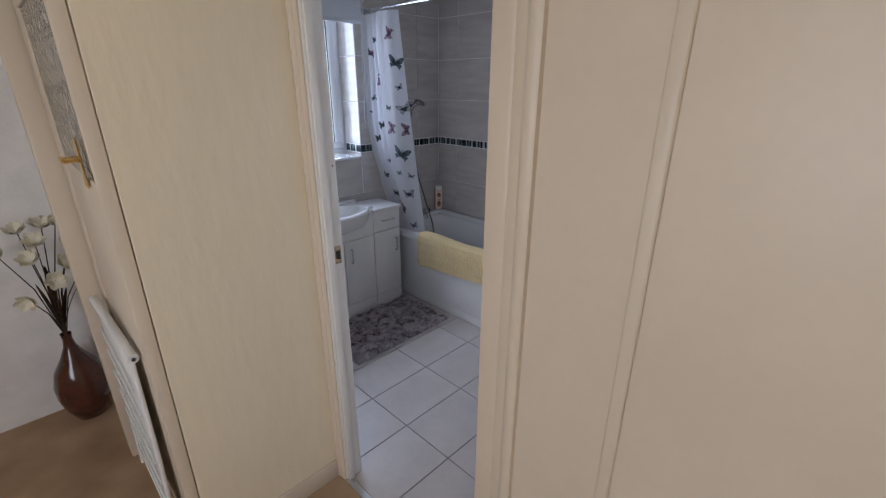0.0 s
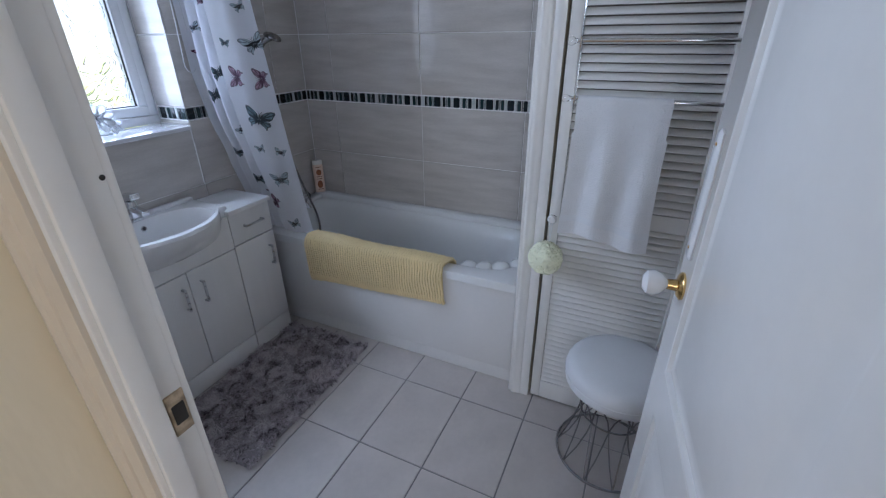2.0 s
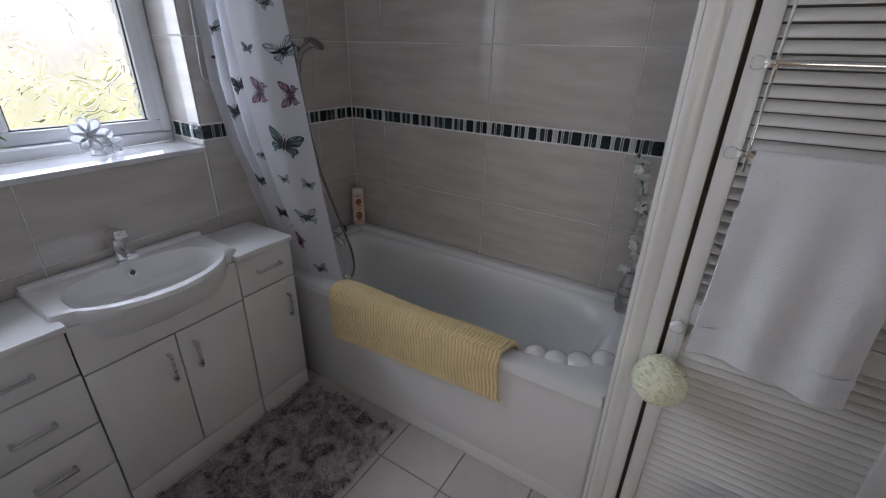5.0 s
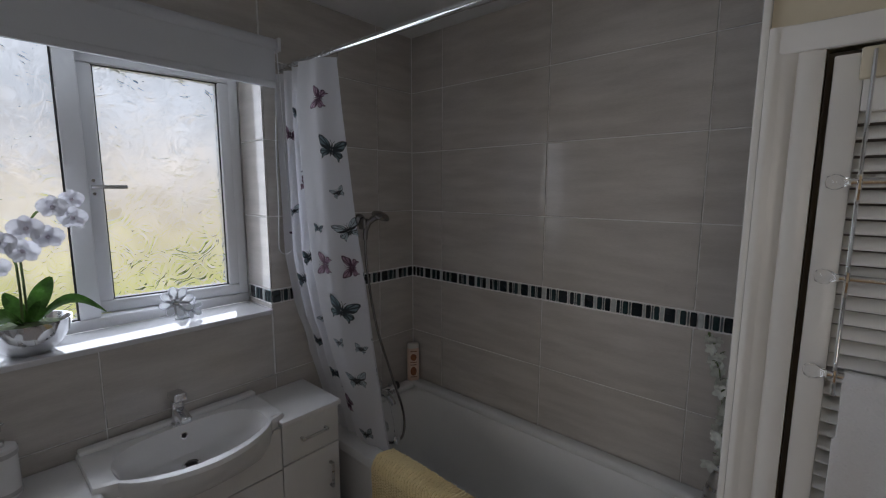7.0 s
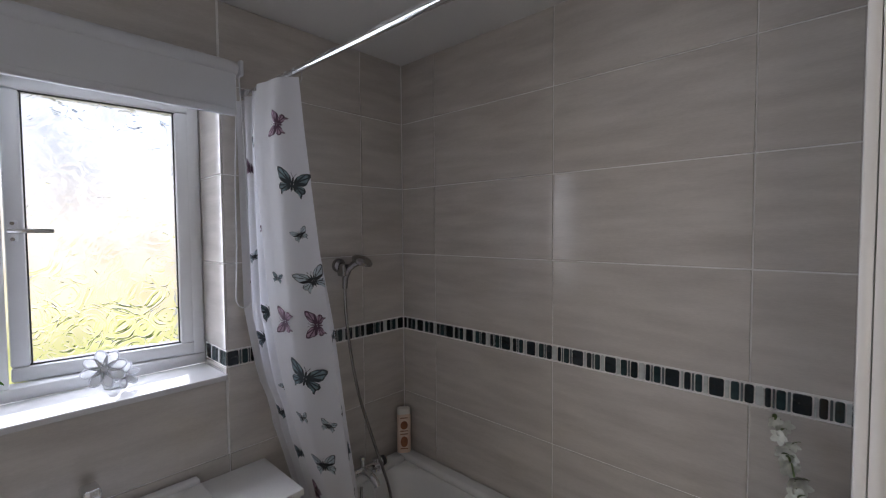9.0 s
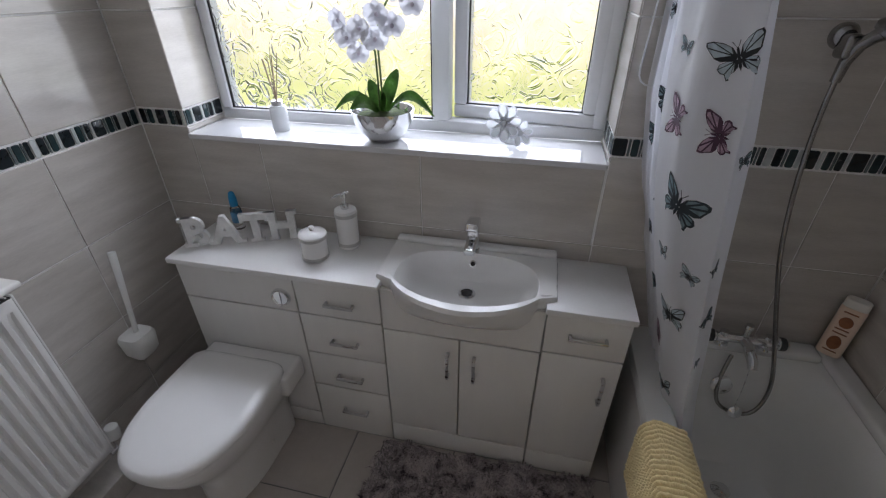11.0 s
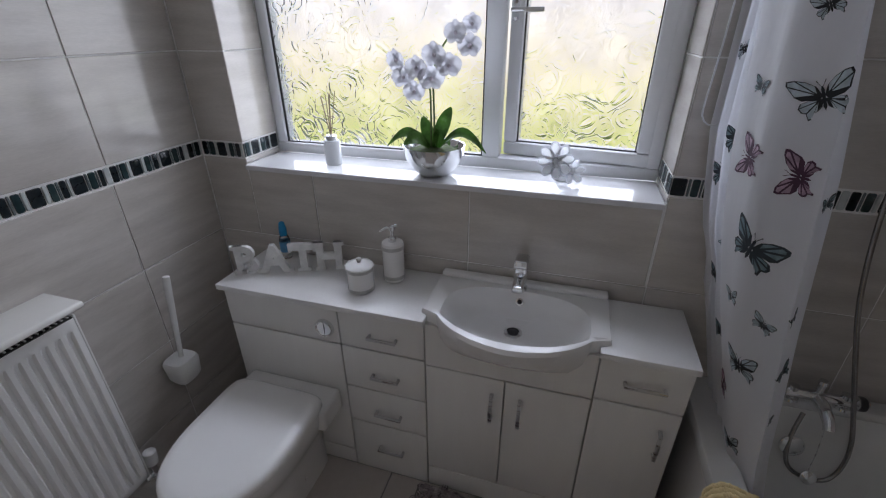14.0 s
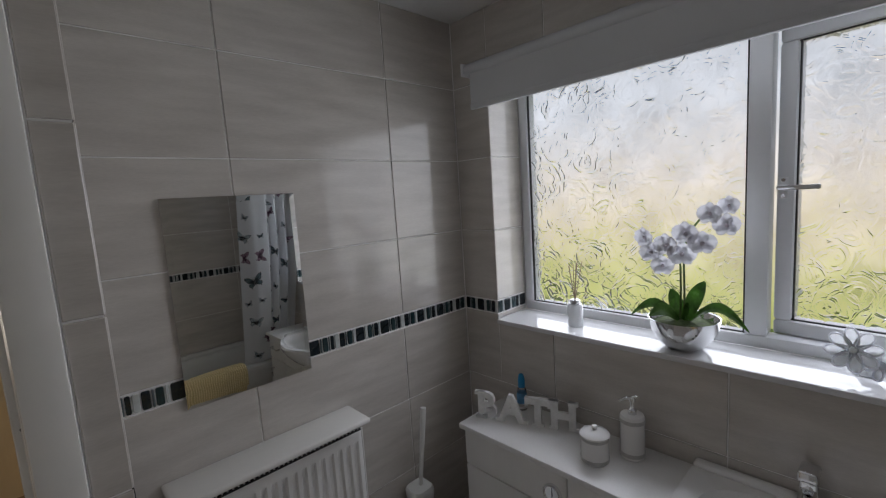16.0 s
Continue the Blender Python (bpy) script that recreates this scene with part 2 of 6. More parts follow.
def loft(loops, cap0=True, cap1=True):
    """Skin over closed loops of equal count."""
    bm = bmesh.new()
    rows = [[bm.verts.new(q) for q in lp] for lp in loops]
    k = len(rows[0])
    for a, b in zip(rows, rows[1:]):
        for i in range(k):
            bm.faces.new((a[i], a[(i + 1) % k], b[(i + 1) % k], b[i]))
    if cap0:
        bm.faces.new(rows[0][::-1])
    if cap1:
        bm.faces.new(rows[-1])
    return bm


def moved(bm, m):
    bmesh.ops.transform(bm, matrix=m, verts=bm.verts[:])
    return bm


def joined(*bms):
    out = bmesh.new()
    for b in bms:
        me = bpy.data.meshes.new("tmp")
        b.to_mesh(me)
        out.from_mesh(me)
        bpy.data.meshes.remove(me)
    return out


def mesh_of(name, bm, material, smooth=True):
    bmesh.ops.recalc_face_normals(bm, faces=bm.faces[:])
    me = bpy.data.meshes.new(name)
    bm.to_mesh(me)
    bm.free()
    me.materials.append(material)
    if smooth:
        me.polygons.foreach_set("use_smooth", [True] * len(me.polygons))
        me.set_sharp_from_angle(angle=radians(38))
    return me


def part(name, bm, material, parent, label="", smooth=True):
    ob = new(name, mesh_of(name, bm, material, smooth))
    ob.parent = parent
    ob.matrix_parent_inverse = parent.matrix_basis.inverted()
    return tagged(ob, label)


def thing(name, at, label, category, group=""):
    ob = new(name)
    ob.empty_display_size = 0.05
    ob.location = at
    ob.matrix_basis = Matrix.Translation(at)
    return tagged(ob, label, category, group)


def solo(name, bm, material, label, category, smooth=True, kind="", group=""):
    return tagged(new(name, mesh_of(name, bm, material, smooth)), label, category, group, kind)


def structure(name, bm, material, label, category, smooth=False):
    return solo(name, bm, material, label, category, smooth, "structure")


# ---- setting: plan ----
W, E, N, S, TOP = 0.232, 2.705, 2.95, 0.715, 2.435     # faces of the bathroom's tiles and its ceiling
RET, DX = 1.596, 0.726                                  # the nook's south face; the inner face of the door wall
JL, JR = 1.475, 0.748                                   # the two jambs of the doorway
WX0, WX1, WZ0, WZ1 = 0.425, 1.873, 1.147, 2.16          # window opening
CUP = 2.03                                              # front of the airing cupboard
GAP = 0.004
HALLX = 0.665                                           # hall face of the door wall
HY = 1.535                                              # hall wall beside the door

wall_north = structure("wall_north", boxes((-0.6, WX0 - GAP, N + GAP, 3.27, 0, TOP), (WX1 + GAP, 2.85, N + GAP, 3.27, 0, TOP),
                       (WX0 - GAP, WX1 + GAP, N + GAP, 3.27, 0, WZ0 - 0.02), (WX0 - GAP, WX1 + GAP, N + GAP, 3.27, WZ1, TOP)),
                       M_GROUT, "grey stone-look tiled bathroom wall with the window", "wall")
wall_east = structure("wall_east", boxes((E + GAP, 2.85, S - 0.2, N + GAP, 0, TOP)), M_GROUT,
                      "grey stone-look tiled wall above the bath", "wall")
wall_west = structure("wall_west", boxes((0.13, W - GAP, HY + 0.03, N + GAP, 0, TOP)), M_GROUT,
                      "grey stone-look tiled wall behind mirror and radiator", "wall")
wall_south = structure("wall_south", boxes((DX - GAP, E + GAP, S - 0.12, S - GAP, 0, TOP)), M_GROUT,
                       "grey stone-look tiled wall behind the open door", "wall")
wall_return = structure("wall_return", boxes((W - GAP, HALLX, HY + 0.03, RET - GAP, 0, TOP), (HALLX, DX - GAP, JL + 0.028, RET - GAP, 0, TOP)), M_GROUT,
                        "short tiled wall between the doorway and the nook", "wall")
wall_door = structure("wall_door", boxes((HALLX, DX - GAP, -1.4, JR - 0.028, 0, TOP),
                                         (HALLX, DX - GAP, JR - 0.028, JL + 0.028, 2.02, TOP)),
                      M_CREAM, "cream papered hall wall with the bathroom doorway", "wall")
wall_hall = structure("wall_hall", boxes((0.125, HALLX, HY, HY + 0.03, 0, TOP)), M_CREAM,
                      "cream textured wallpaper on the hall wall", "wall")
wall_cupboard = structure("wall_cupboard", boxes((CUP, CUP + 0.06, 1.262, 1.342, 0, TOP), (CUP, CUP + 0.06, S, 1.262, 1.89, TOP),
                          (CUP + 0.06, E, 1.262, 1.342, 0, TOP)), M_CREAMW,
                          "cream painted partition above the louvred cupboard door", "wall")
ceiling = structure("ceiling", boxes((-2.2, 2.85, -1.4, 3.27, TOP, TOP + 0.1)), M_CEIL, "plain matt white ceiling", "ceiling")
floor = structure("floor", boxes((DX - 0.06, E + 0.1, S - 0.1, N + 0.1, -0.1, -GAP), (W - 0.1, DX - 0.06, RET - 0.1, N + 0.1, -0.1, -GAP)), M_FGROUT,
                  "pale beige tiled bathroom floor with grey grout", "floor")
floor_hall = structure("floor_hall", boxes((-2.2, DX - 0.06, -1.4, HY + 0.02, -0.1, 0.0), (-2.2, 0.13, HY + 0.02, 3.1, -0.1, 0.0)), M_CARPET,
                       "brown cut-pile carpet in the hall", "floor")
structure("threshold", rbox(DX - 0.075, DX - 0.045, JR, JL, -0.02, 0.006, 0.003), M_STEEL, "metal threshold strip under the doorway", "trim")
# West hall wall is out of view; its opening is added for the lamp
structure("wall_hall_west", boxes((-2.2, -2.1, -1.4, -0.65, 0, TOP), (-2.2, -2.1, 0.85, 3.1, 0, TOP), (-2.2, -2.1, -0.65, 0.85, 0, 0.9),
                                  (-2.2, -2.1, -0.65, 0.85, 2.1, TOP)), M_CREAM, "unseen cream hall wall with an opening added for the fill lamp", "wall")
structure("wall_hall_south", boxes((-2.2, HALLX, -1.4, -1.3, 0, TOP)), M_CREAM, "plain cream hall wall", "wall")
structure("wall_hall_north", boxes((-2.2, 0.13, 3.0, 3.1, 0, TOP)), M_CREAM, "plain cream wall behind the vase", "wall")

# ---- window ----


def sup(cx, cy, hx, hy, e, z, n=64, tilt=0.0):
    out = []
    for i in range(n):
        a = 2 * math.pi * i / n
        c, s = math.cos(a), math.sin(a)
        r = (abs(c / hx) ** e + abs(s / hy) ** e) ** (-1 / e)
        out.append((cx + r * c, cy + r * s, z + tilt * r * s))
    return out


FY0, FY1 = 3.155, 3.225
window_1 = tagged(thing("window_1", (1.15, 3.2, WZ0), "white plastic double casement window with swirl obscured glass", "window"), kind="structure")


def frame_bars(x0, x1, z0, z1, w, y0, y1, r=0.006):
    """Four mitred bars of a window frame, as one mesh."""
    return joined(rbox(x0, x1, y0, y1, z1 - w, z1, r), rbox(x0, x1, y0, y1, z0, z0 + w, r),
                  rbox(x0, x0 + w, y0, y1, z0 + w, z1 - w, r), rbox(x1 - w, x1, y0, y1, z0 + w, z1 - w, r))


part("window_frame", frame_bars(WX0, WX1, WZ0, WZ1, 0.040, FY0, FY1), M_UPVC, window_1)
part("mullion", rbox(1.282, 1.342, FY0, FY1, WZ0 + 0.04, WZ1 - 0.04, 0.006), M_UPVC, window_1)
# the casement stands ajar, hinged at its outer side
AJAR = Matrix.Translation((1.842, FY0 + 0.022, 0)) @ Matrix.Rotation(radians(-7.0), 4, "Z") @ Matrix.Translation((-1.842, -FY0, 0))
sash = part("sash", moved(frame_bars(1.346, 1.842, 1.187, 2.128, 0.046, FY0 - 0.022, FY1 - 0.01, 0.009), AJAR), M_UPVC, window_1, "white casement sash standing ajar")
gasket = part("gasket", frame_bars(0.462, 1.285, 1.182, 2.125, 0.009, FY0 + 0.012, FY0 + 0.02, 0.001), M_RUBBER, window_1, "black rubber glazing seal")
part("gasket", moved(frame_bars(1.388, 1.800, 1.229, 2.086, 0.008, FY0 - 0.006, FY0 + 0.004, 0.001), AJAR), M_RUBBER, sash, "black rubber glazing seal")
pane = part("pane", boxes((0.466, 1.281, FY0 + 0.02, FY0 + 0.026, 1.186, 2.121)), M_OBSCURE, window_1, "swirl-pattern obscured glass", False)
pane2 = part("pane", moved(boxes((1.392, 1.796, FY0 + 0.004, FY0 + 0.010, 1.233, 2.082)), AJAR), M_OBSCURE, sash, "swirl-pattern obscured glass", False)
pane.visible_shadow = pane2.visible_shadow = False
hd = part("handle", moved(joined(rbox(1.353, 1.379, FY0 - 0.030, FY0 - 0.022, 1.620, 1.684, 0.004),
                                rbox(1.357, 1.375, FY0 - 0.056, FY0 - 0.028, 1.644, 1.662, 0.004)), AJAR), M_UPVC, sash, "white handle base")
part("lever", moved(rbox(1.356, 1.462, FY0 - 0.062, FY0 - 0.050, 1.646, 1.660, 0.004), AJAR), M_STEEL, hd, "grey metal lever")
for dz in (1.628, 1.676):
    part("screw", moved(moved(lathe([(0.0055, 0), (0.005, 0.002)], 10), pose(1.366, FY0 - 0.030, dz, 90)), AJAR), M_DARKCH, hd)
sill = structure("window_sill", rbox(WX0, WX1, N - 0.012, FY0, WZ0 - 0.02, WZ0, 0.004), surf("glazed sill tile", (0.72, 0.72, 0.73), 0.05, var=0.03, scale=4, bump=0.01, coat=1.0), "white glossy tiled window sill", "sill")
backdrop = structure("backdrop", boxes((-10, 12, 8.0, 8.02, -3.5, 4.2)), M_OUT, "blurred garden lawn hedge and bright sky", "backdrop")
ground = structure("ground", boxes((-60, 60, 3.3, 90, -0.3, -0.2)), surf("lawn", (0.09, 0.13, 0.03), 0.95, var=0.3, scale=4), "mown green garden lawn", "ground")

# roller blind
blind = thing("roller_blind", (1.13, 2.9, 2.2), "pale grey roller blind half-drawn above the window", "blind")
part("fabric", boxes((0.372, 1.912, 2.905, 2.908, 2.06, 2.20)), M_BLIND, blind, "pale grey blind cloth", False)
part("bottom_bar", rbox(0.372, 1.912, 2.898, 2.914, 2.040, 2.066, 0.005), M_BLIND, blind)
part("roller", moved(lathe([(0.024, 0), (0.024, 1.575)], 28), pose(0.345, 2.918, 2.205, 0, 90, 0)), M_BLIND, blind)
for x in (0.333, 1.925):
    part("bracket", rbox(x, x + 0.012, 2.892, 2.948, 2.18, 2.232, 0.004), M_UPVC, blind, "white end bracket")
loop = [(1.915 - 0.0016 * k + 0.002 * math.sin(k), 2.912, 2.185 - 0.076 * k) for k in range(11)]
loop += [(1.927 - 0.029 * math.cos(a), 2.912, 1.412 - 0.034 * math.sin(a)) for a in (0.3, 0.8, 1.3, 1.8, 2.4, 2.9)]
loop += [(1.957 - 0.0032 * k, 2.914, 1.44 + 0.083 * k) for k in range(10)]
part("chain", tube(loop, 0.0024, 6), M_UPVC, blind, "white bead chain loop")

# ---- bath ----
bath = thing("bathtub", (2.38, 2.1, 0), "white acrylic bath with moulded shell armrests", "bath")
loops = [sup(2.3775, 2.1465, 0.3275, 0.8015, 40, 0.515, 96), sup(2.3775, 2.1465, 0.3275, 0.8015, 40, 0.545, 96),
         sup(2.3775, 2.1465, 0.3245, 0.7985, 40, 0.553, 96), sup(2.3775, 2.1465, 0.318, 0.792, 30, 0.556, 96)]
for hx, hy, e, z in ((0.262, 0.735, 7, 0.556), (0.256, 0.729, 6.5, 0.553), (0.246, 0.715, 5.5, 0.540), (0.236, 0.690, 4.6, 0.49),
                     (0.222, 0.655, 4.2, 0.38), (0.205, 0.610, 4, 0.26), (0.180, 0.560, 3.6, 0.19), (0.13, 0.47, 3.2, 0.165),
                     (0.05, 0.2, 2.5, 0.158)):
    loops.append(sup(2.385, 2.15, hx, hy, e, z, 96))
part("tub", loft(loops, False, True), M_ACRYL, bath)
for k in range(4):
    lobe = lathe([(0.001, 0.030), (0.030, 0.027), (0.055, 0.015), (0.068, -0.012)], 24, cap=False)
    part("armrest_lobe", moved(lobe, Matrix.LocRotScale((2.165 + 0.010 * k * k, 1.625 - 0.072 * k, 0.531 + 0.004 * k), None, (0.8, 0.72, 1))), M_ACRYL, bath, "moulded shell armrest")
part("rear_ledge", rbox(2.640, 2.703, 1.346, 2.946, 0.548, 0.586, 0.014, 4), M_ACRYL, bath)
part("tap_ledge", rbox(2.16, 2.640, 2.872, 2.946, 0.548, 0.580, 0.014, 4), M_ACRYL, bath)
pan = part("side_panel", joined(rbox(2.062, 2.082, 1.345, 2.948, 0.075, 0.516, 0.006), rbox(2.070, 2.090, 1.345, 2.948, 0.0, 0.08, 0.004)), M_PANEL, bath, "white bath side panel")
part("waste", moved(lathe([(0.03, 0), (0.03, 0.004), (0.02, 0.006), (0.001, 0.006)], 24), pose(2.385, 2.62, 0.168)), M_CHROME, bath, "chrome plughole")
part("overflow", moved(lathe([(0.034, 0), (0.034, 0.006), (0.024, 0.010), (0.001, 0.010)], 24), pose(2.36, 2.822, 0.45, 78)), M_CHROME, bath, "round chrome overflow")

# ---- vanity run ----
FRONT = 2.690


def bar_handle(name, cx, cz, length, upright, parent):
    y = FRONT - 0.018
    h = length / 2
    if upright:
        bm = joined(rbox(cx - 0.006, cx + 0.006, y - 0.026, y - 0.018, cz - h, cz + h, 0.003),
                    rbox(cx - 0.006, cx + 0.006, y - 0.022, y, cz - h, cz - h + 0.010, 0.003),
                    rbox(cx - 0.006, cx + 0.006, y - 0.022, y, cz + h - 0.010, cz + h, 0.003))
    else:
        bm = joined(rbox(cx - h, cx + h, y - 0.026, y - 0.018, cz - 0.006, cz + 0.006, 0.003),
                    rbox(cx - h, cx - h + 0.010, y - 0.022, y, cz - 0.006, cz + 0.006, 0.003),
                    rbox(cx + h - 0.010, cx + h, y - 0.022, y, cz - 0.006, cz + 0.006, 0.003))
    return part(name, bm, M_STEEL, parent, "brushed chrome bow handle")


def front(name, x0, x1, z0, z1, parent):
    return part(name, rbox(x0 + 0.0022, x1 - 0.0022, FRONT - 0.018, FRONT, z0 + 0.0022, z1 - 0.0022, 0.0015), M_UNIT, parent)


def unit(name, x0, x1, label, top=0.776):
    u = thing(name, ((x0 + x1) / 2, 2.8, 0), label, "cabinet", "fitted bathroom cabinets")
    part("body", boxes((x0 + 0.0005, x1 - 0.0005, FRONT + 0.006, 2.944, 0.0, top)), M_UNIT, u, "", False)
    return u


u1 = unit("toilet_cabinet", 0.452, 0.908, "white cabinet housing the cistern behind the toilet")
front("flush_panel", 0.452, 0.908, 0.622, 0.776, u1)
front("lower_panel", 0.452, 0.908, 0.085, 0.620, u1)
front("plinth", 0.452, 0.908, 0.0, 0.083, u1)
fb = part("flush_button", moved(lathe([(0.035, 0), (0.035, 0.008), (0.031, 0.014), (0.029, 0.013), (0.026, 0.009), (0.001, 0.007)], 36), pose(0.855, FRONT - 0.018, 0.683, 90)), M_CHROME, u1, "round chrome flush button")
part("button_split", rbox(0.8542, 0.8558, FRONT - 0.028, FRONT - 0.024, 0.659, 0.707, 0.0005, 1), M_RUBBER, fb)
u2 = unit("drawer_cabinet", 0.909, 1.217, "white narrow cabinet with four drawers")
for z0, z1 in ((0.622, 0.776), (0.436, 0.620), (0.262, 0.434), (0.0, 0.260)):
    d = front("drawer", 0.909, 1.217, z0, z1, u2)
    bar_handle("handle", 1.072, z0 + (z1 - z0) * (0.42 if z0 else 0.55), 0.105, False, d)
u3 = unit("basin_cabinet", 1.218, 1.746, "white two-door cabinet under the basin", 0.600)


def scooped_panel(x0, x1, z0, z1, y0, y1, mid, half, dip):
    """A front panel whose top edge is cut out round the bowl."""
    bm = bmesh.new()
    top = [(x0 + (x1 - x0) * i / 40) for i in range(41)]
    outline = [(x0, z0)] + [(x, z1 - dip * math.sqrt(max(0.0, 1 - ((x - mid) / half) ** 2))) for x in top] + [(x1, z0)]
    a = [bm.verts.new((x, y0, z)) for x, z in outline]
    b = [bm.verts.new((x, y1, z)) for x, z in outline]
    k = len(outline)
    bm.faces.new(a), bm.faces.new(b[::-1])
    for i in range(k):
        bm.faces.new((a[i], b[i], b[(i + 1) % k], a[(i + 1) % k]))
    bmesh.ops.recalc_face_normals(bm, faces=bm.faces[:])
    return bm


part("top_panel", scooped_panel(1.220, 1.744, 0.611, 0.774, FRONT - 0.018, FRONT, 1.487, 0.228, 0.065), M_UNIT, u3, "", False)
for x0, x1, hx in ((1.218, 1.484, 1.446), (1.485, 1.746, 1.537)):
    d = front("door", x0, x1, 0.105, 0.607, u3)
    bar_handle("handle", hx, 0.492, 0.11, True, d)
front("plinth", 1.218, 1.746, 0.0, 0.106, u3)
u4 = unit("end_cabinet", 1.747, 1.996, "white cabinet with one drawer above a door beside the bath")
d = front("drawer", 1.747, 1.996, 0.616, 0.776, u4)
bar_handle("handle", 1.876, 0.700, 0.115, False, d)
d = front("door", 1.747, 1.996, 0.105, 0.614, u4)
bar_handle("handle", 1.948, 0.490, 0.11, True, d)
front("plinth", 1.747, 1.996, 0.0, 0.106, u4)
worktop = thing("worktop", (0.8, 2.8, 0.777), "thin white worktop over the fitted cabinets", "worktop")
part("left_slab", rbox(0.445, 1.222, 2.648, 2.946, 0.777, 0.799, 0.004), M_TOP, worktop)
part("right_slab", rbox(1.742, 1.999, 2.655, 2.946, 0.777, 0.799, 0.004), M_TOP, worktop)

# basin
BX, BY = 1.487, 2.775


def basin_outline(grow, z, front_y, nn=96):
    """Outline with straight back and wings and a bowed front, seen by angle from the bowl's middle."""
    out = []
    hx = 0.282 + grow
    for i in range(nn):
        a = 2 * math.pi * i / nn
        c, s = math.cos(a), math.sin(a)
        r = 0.05
        while r < 0.6:
            x, y = r * c, r * s
            w = max(0.0, 1 - (x / 0.232) ** 2)
            bow = (2.688 - front_y) * (w ** 0.75)
            lim = 2.688 - grow - bow - BY
            if abs(x) > hx or y > 0.168 or y < lim:
                break
            r += 0.002
        out.append((BX + r * c, BY + r * s, z))
    return out


basin = thing("basin", (BX, BY, 0.8), "white ceramic semi-recessed basin with bowed front", "basin")
loops = [basin_outline(-0.02, 0.655, 2.672), basin_outline(-0.012, 0.69, 2.635), basin_outline(-0.004, 0.735, 2.600), basin_outline(0, 0.775, 2.577),
         basin_outline(0.003, 0.803, 2.570), basin_outline(-0.001, 0.815, 2.574), basin_outline(-0.012, 0.818, 2.586)]
for hx, hy, e, z, cy in ((0.228, 0.143, 2.7, 0.813, 2.746), (0.222, 0.138, 2.6, 0.802, 2.748), (0.208, 0.126, 2.5, 0.768, 2.757), (0.178, 0.104, 2.4, 0.732, 2.776),
                         (0.120, 0.070, 2.2, 0.711, 2.795), (0.05, 0.03, 2, 0.703, 2.800)):
    loops.append(sup(BX, cy, hx, hy, e, z, 96))
part("bowl", loft(loops, True, True), M_CERAM, basin)
part("upstand", rbox(BX - 0.281, BX + 0.281, 2.908, 2.945, 0.812, 0.832, 0.008, 3), M_CERAM, basin)
wst = part("waste", moved(lathe([(0.030, 0), (0.030, 0.004), (0.022, 0.006), (0.021, 0.001), (0.001, 0.001)], 28), pose(BX - 0.004, 2.798, 0.7035)), M_CHROME, basin, "chrome waste ring")
part("plug", moved(lathe([(0.018, 0.001), (0.018, 0.006), (0.014, 0.009), (0.001, 0.010)], 24), pose(BX - 0.004, 2.798, 0.7035)), M_RUBBER, wst, "dark plug")
part("overflow", moved(lathe([(0.013, 0), (0.013, 0.004), (0.008, 0.005), (0.0075, 0.001), (0.001, 0.001)], 24), pose(BX + 0.002, 2.880, 0.776, 68)), M_CHROME, basin, "small round overflow hole")
part("overflow_hole", moved(lathe([(0.0085, 0), (0.001, 0.0008)], 20), pose(BX + 0.002, 2.8755, 0.778, 68)), M_BLACK, basin, "black disc painting the overflow's shaded opening")
tap = thing("basin_tap", (BX - 0.004, 2.905, 0.82), "chrome monobloc mixer tap on the basin", "tap")
part("base", rbox(BX - 0.029, BX + 0.021, 2.878, 2.930, 0.817, 0.827, 0.004, 3), M_CHROME, tap)
part("body", rbox(BX - 0.024, BX + 0.016, 2.885, 2.925, 0.822, 0.905, 0.010, 3), M_CHROME, tap)
part("spout", moved(rbox(-0.018, 0.018, -0.085, 0.0, -0.012, 0.012, 0.007, 3), pose(BX - 0.004, 2.895, 0.872, 10)), M_CHROME, tap)
part("lever", moved(rbox(-0.021, 0.021, -0.055, 0.028, -0.014, 0.014, 0.007, 3), pose(BX - 0.004, 2.907, 0.922, -8)), M_CHROME, tap)

# ---- toilet ----
TX = 0.690
toilet = thing("toilet", (TX, 2.4, 0), "white back-to-wall toilet with closed lid", "toilet")


def dshape(hx, back, front_y, z, cx=TX, n=64):
    out = []
    mid = back - (back - front_y) * 0.42
    for i in range(n):
        a = 2 * math.pi * i / n
        c, s = math.cos(a), math.sin(a)
        if s >= 0:
            e, hy = 9, back - mid
        else:
            e, hy = 2.35, mid - front_y
        r = (abs(c / hx) ** e + abs(s / hy) ** e) ** (-1 / e)
        out.append((cx + r * c, mid + r * s, z))
    return out


part("pan", loft([dshape(0.098, 2.668, 2.265, 0.0), dshape(0.095, 2.668, 2.262, 0.02), dshape(0.094, 2.668, 2.262, 0.12), dshape(0.105, 2.668, 2.245, 0.19),
                  dshape(0.140, 2.668, 2.195, 0.27), dshape(0.165, 2.668, 2.152, 0.33), dshape(0.175, 2.668, 2.130, 0.375),
                  dshape(0.176, 2.668, 2.128, 0.395)]), M_CERAM, toilet)
part("rim_block", rbox(TX - 0.190, TX + 0.194, 2.540, 2.671, 0.315, 0.412, 0.016, 4), M_CERAM, toilet)
part("seat", loft([dshape(0.176, 2.575, 2.124, 0.396), dshape(0.180, 2.577, 2.120, 0.400), dshape(0.180, 2.577, 2.120, 0.412), dshape(0.176, 2.575, 2.124, 0.415)]), M_CERAM, toilet)
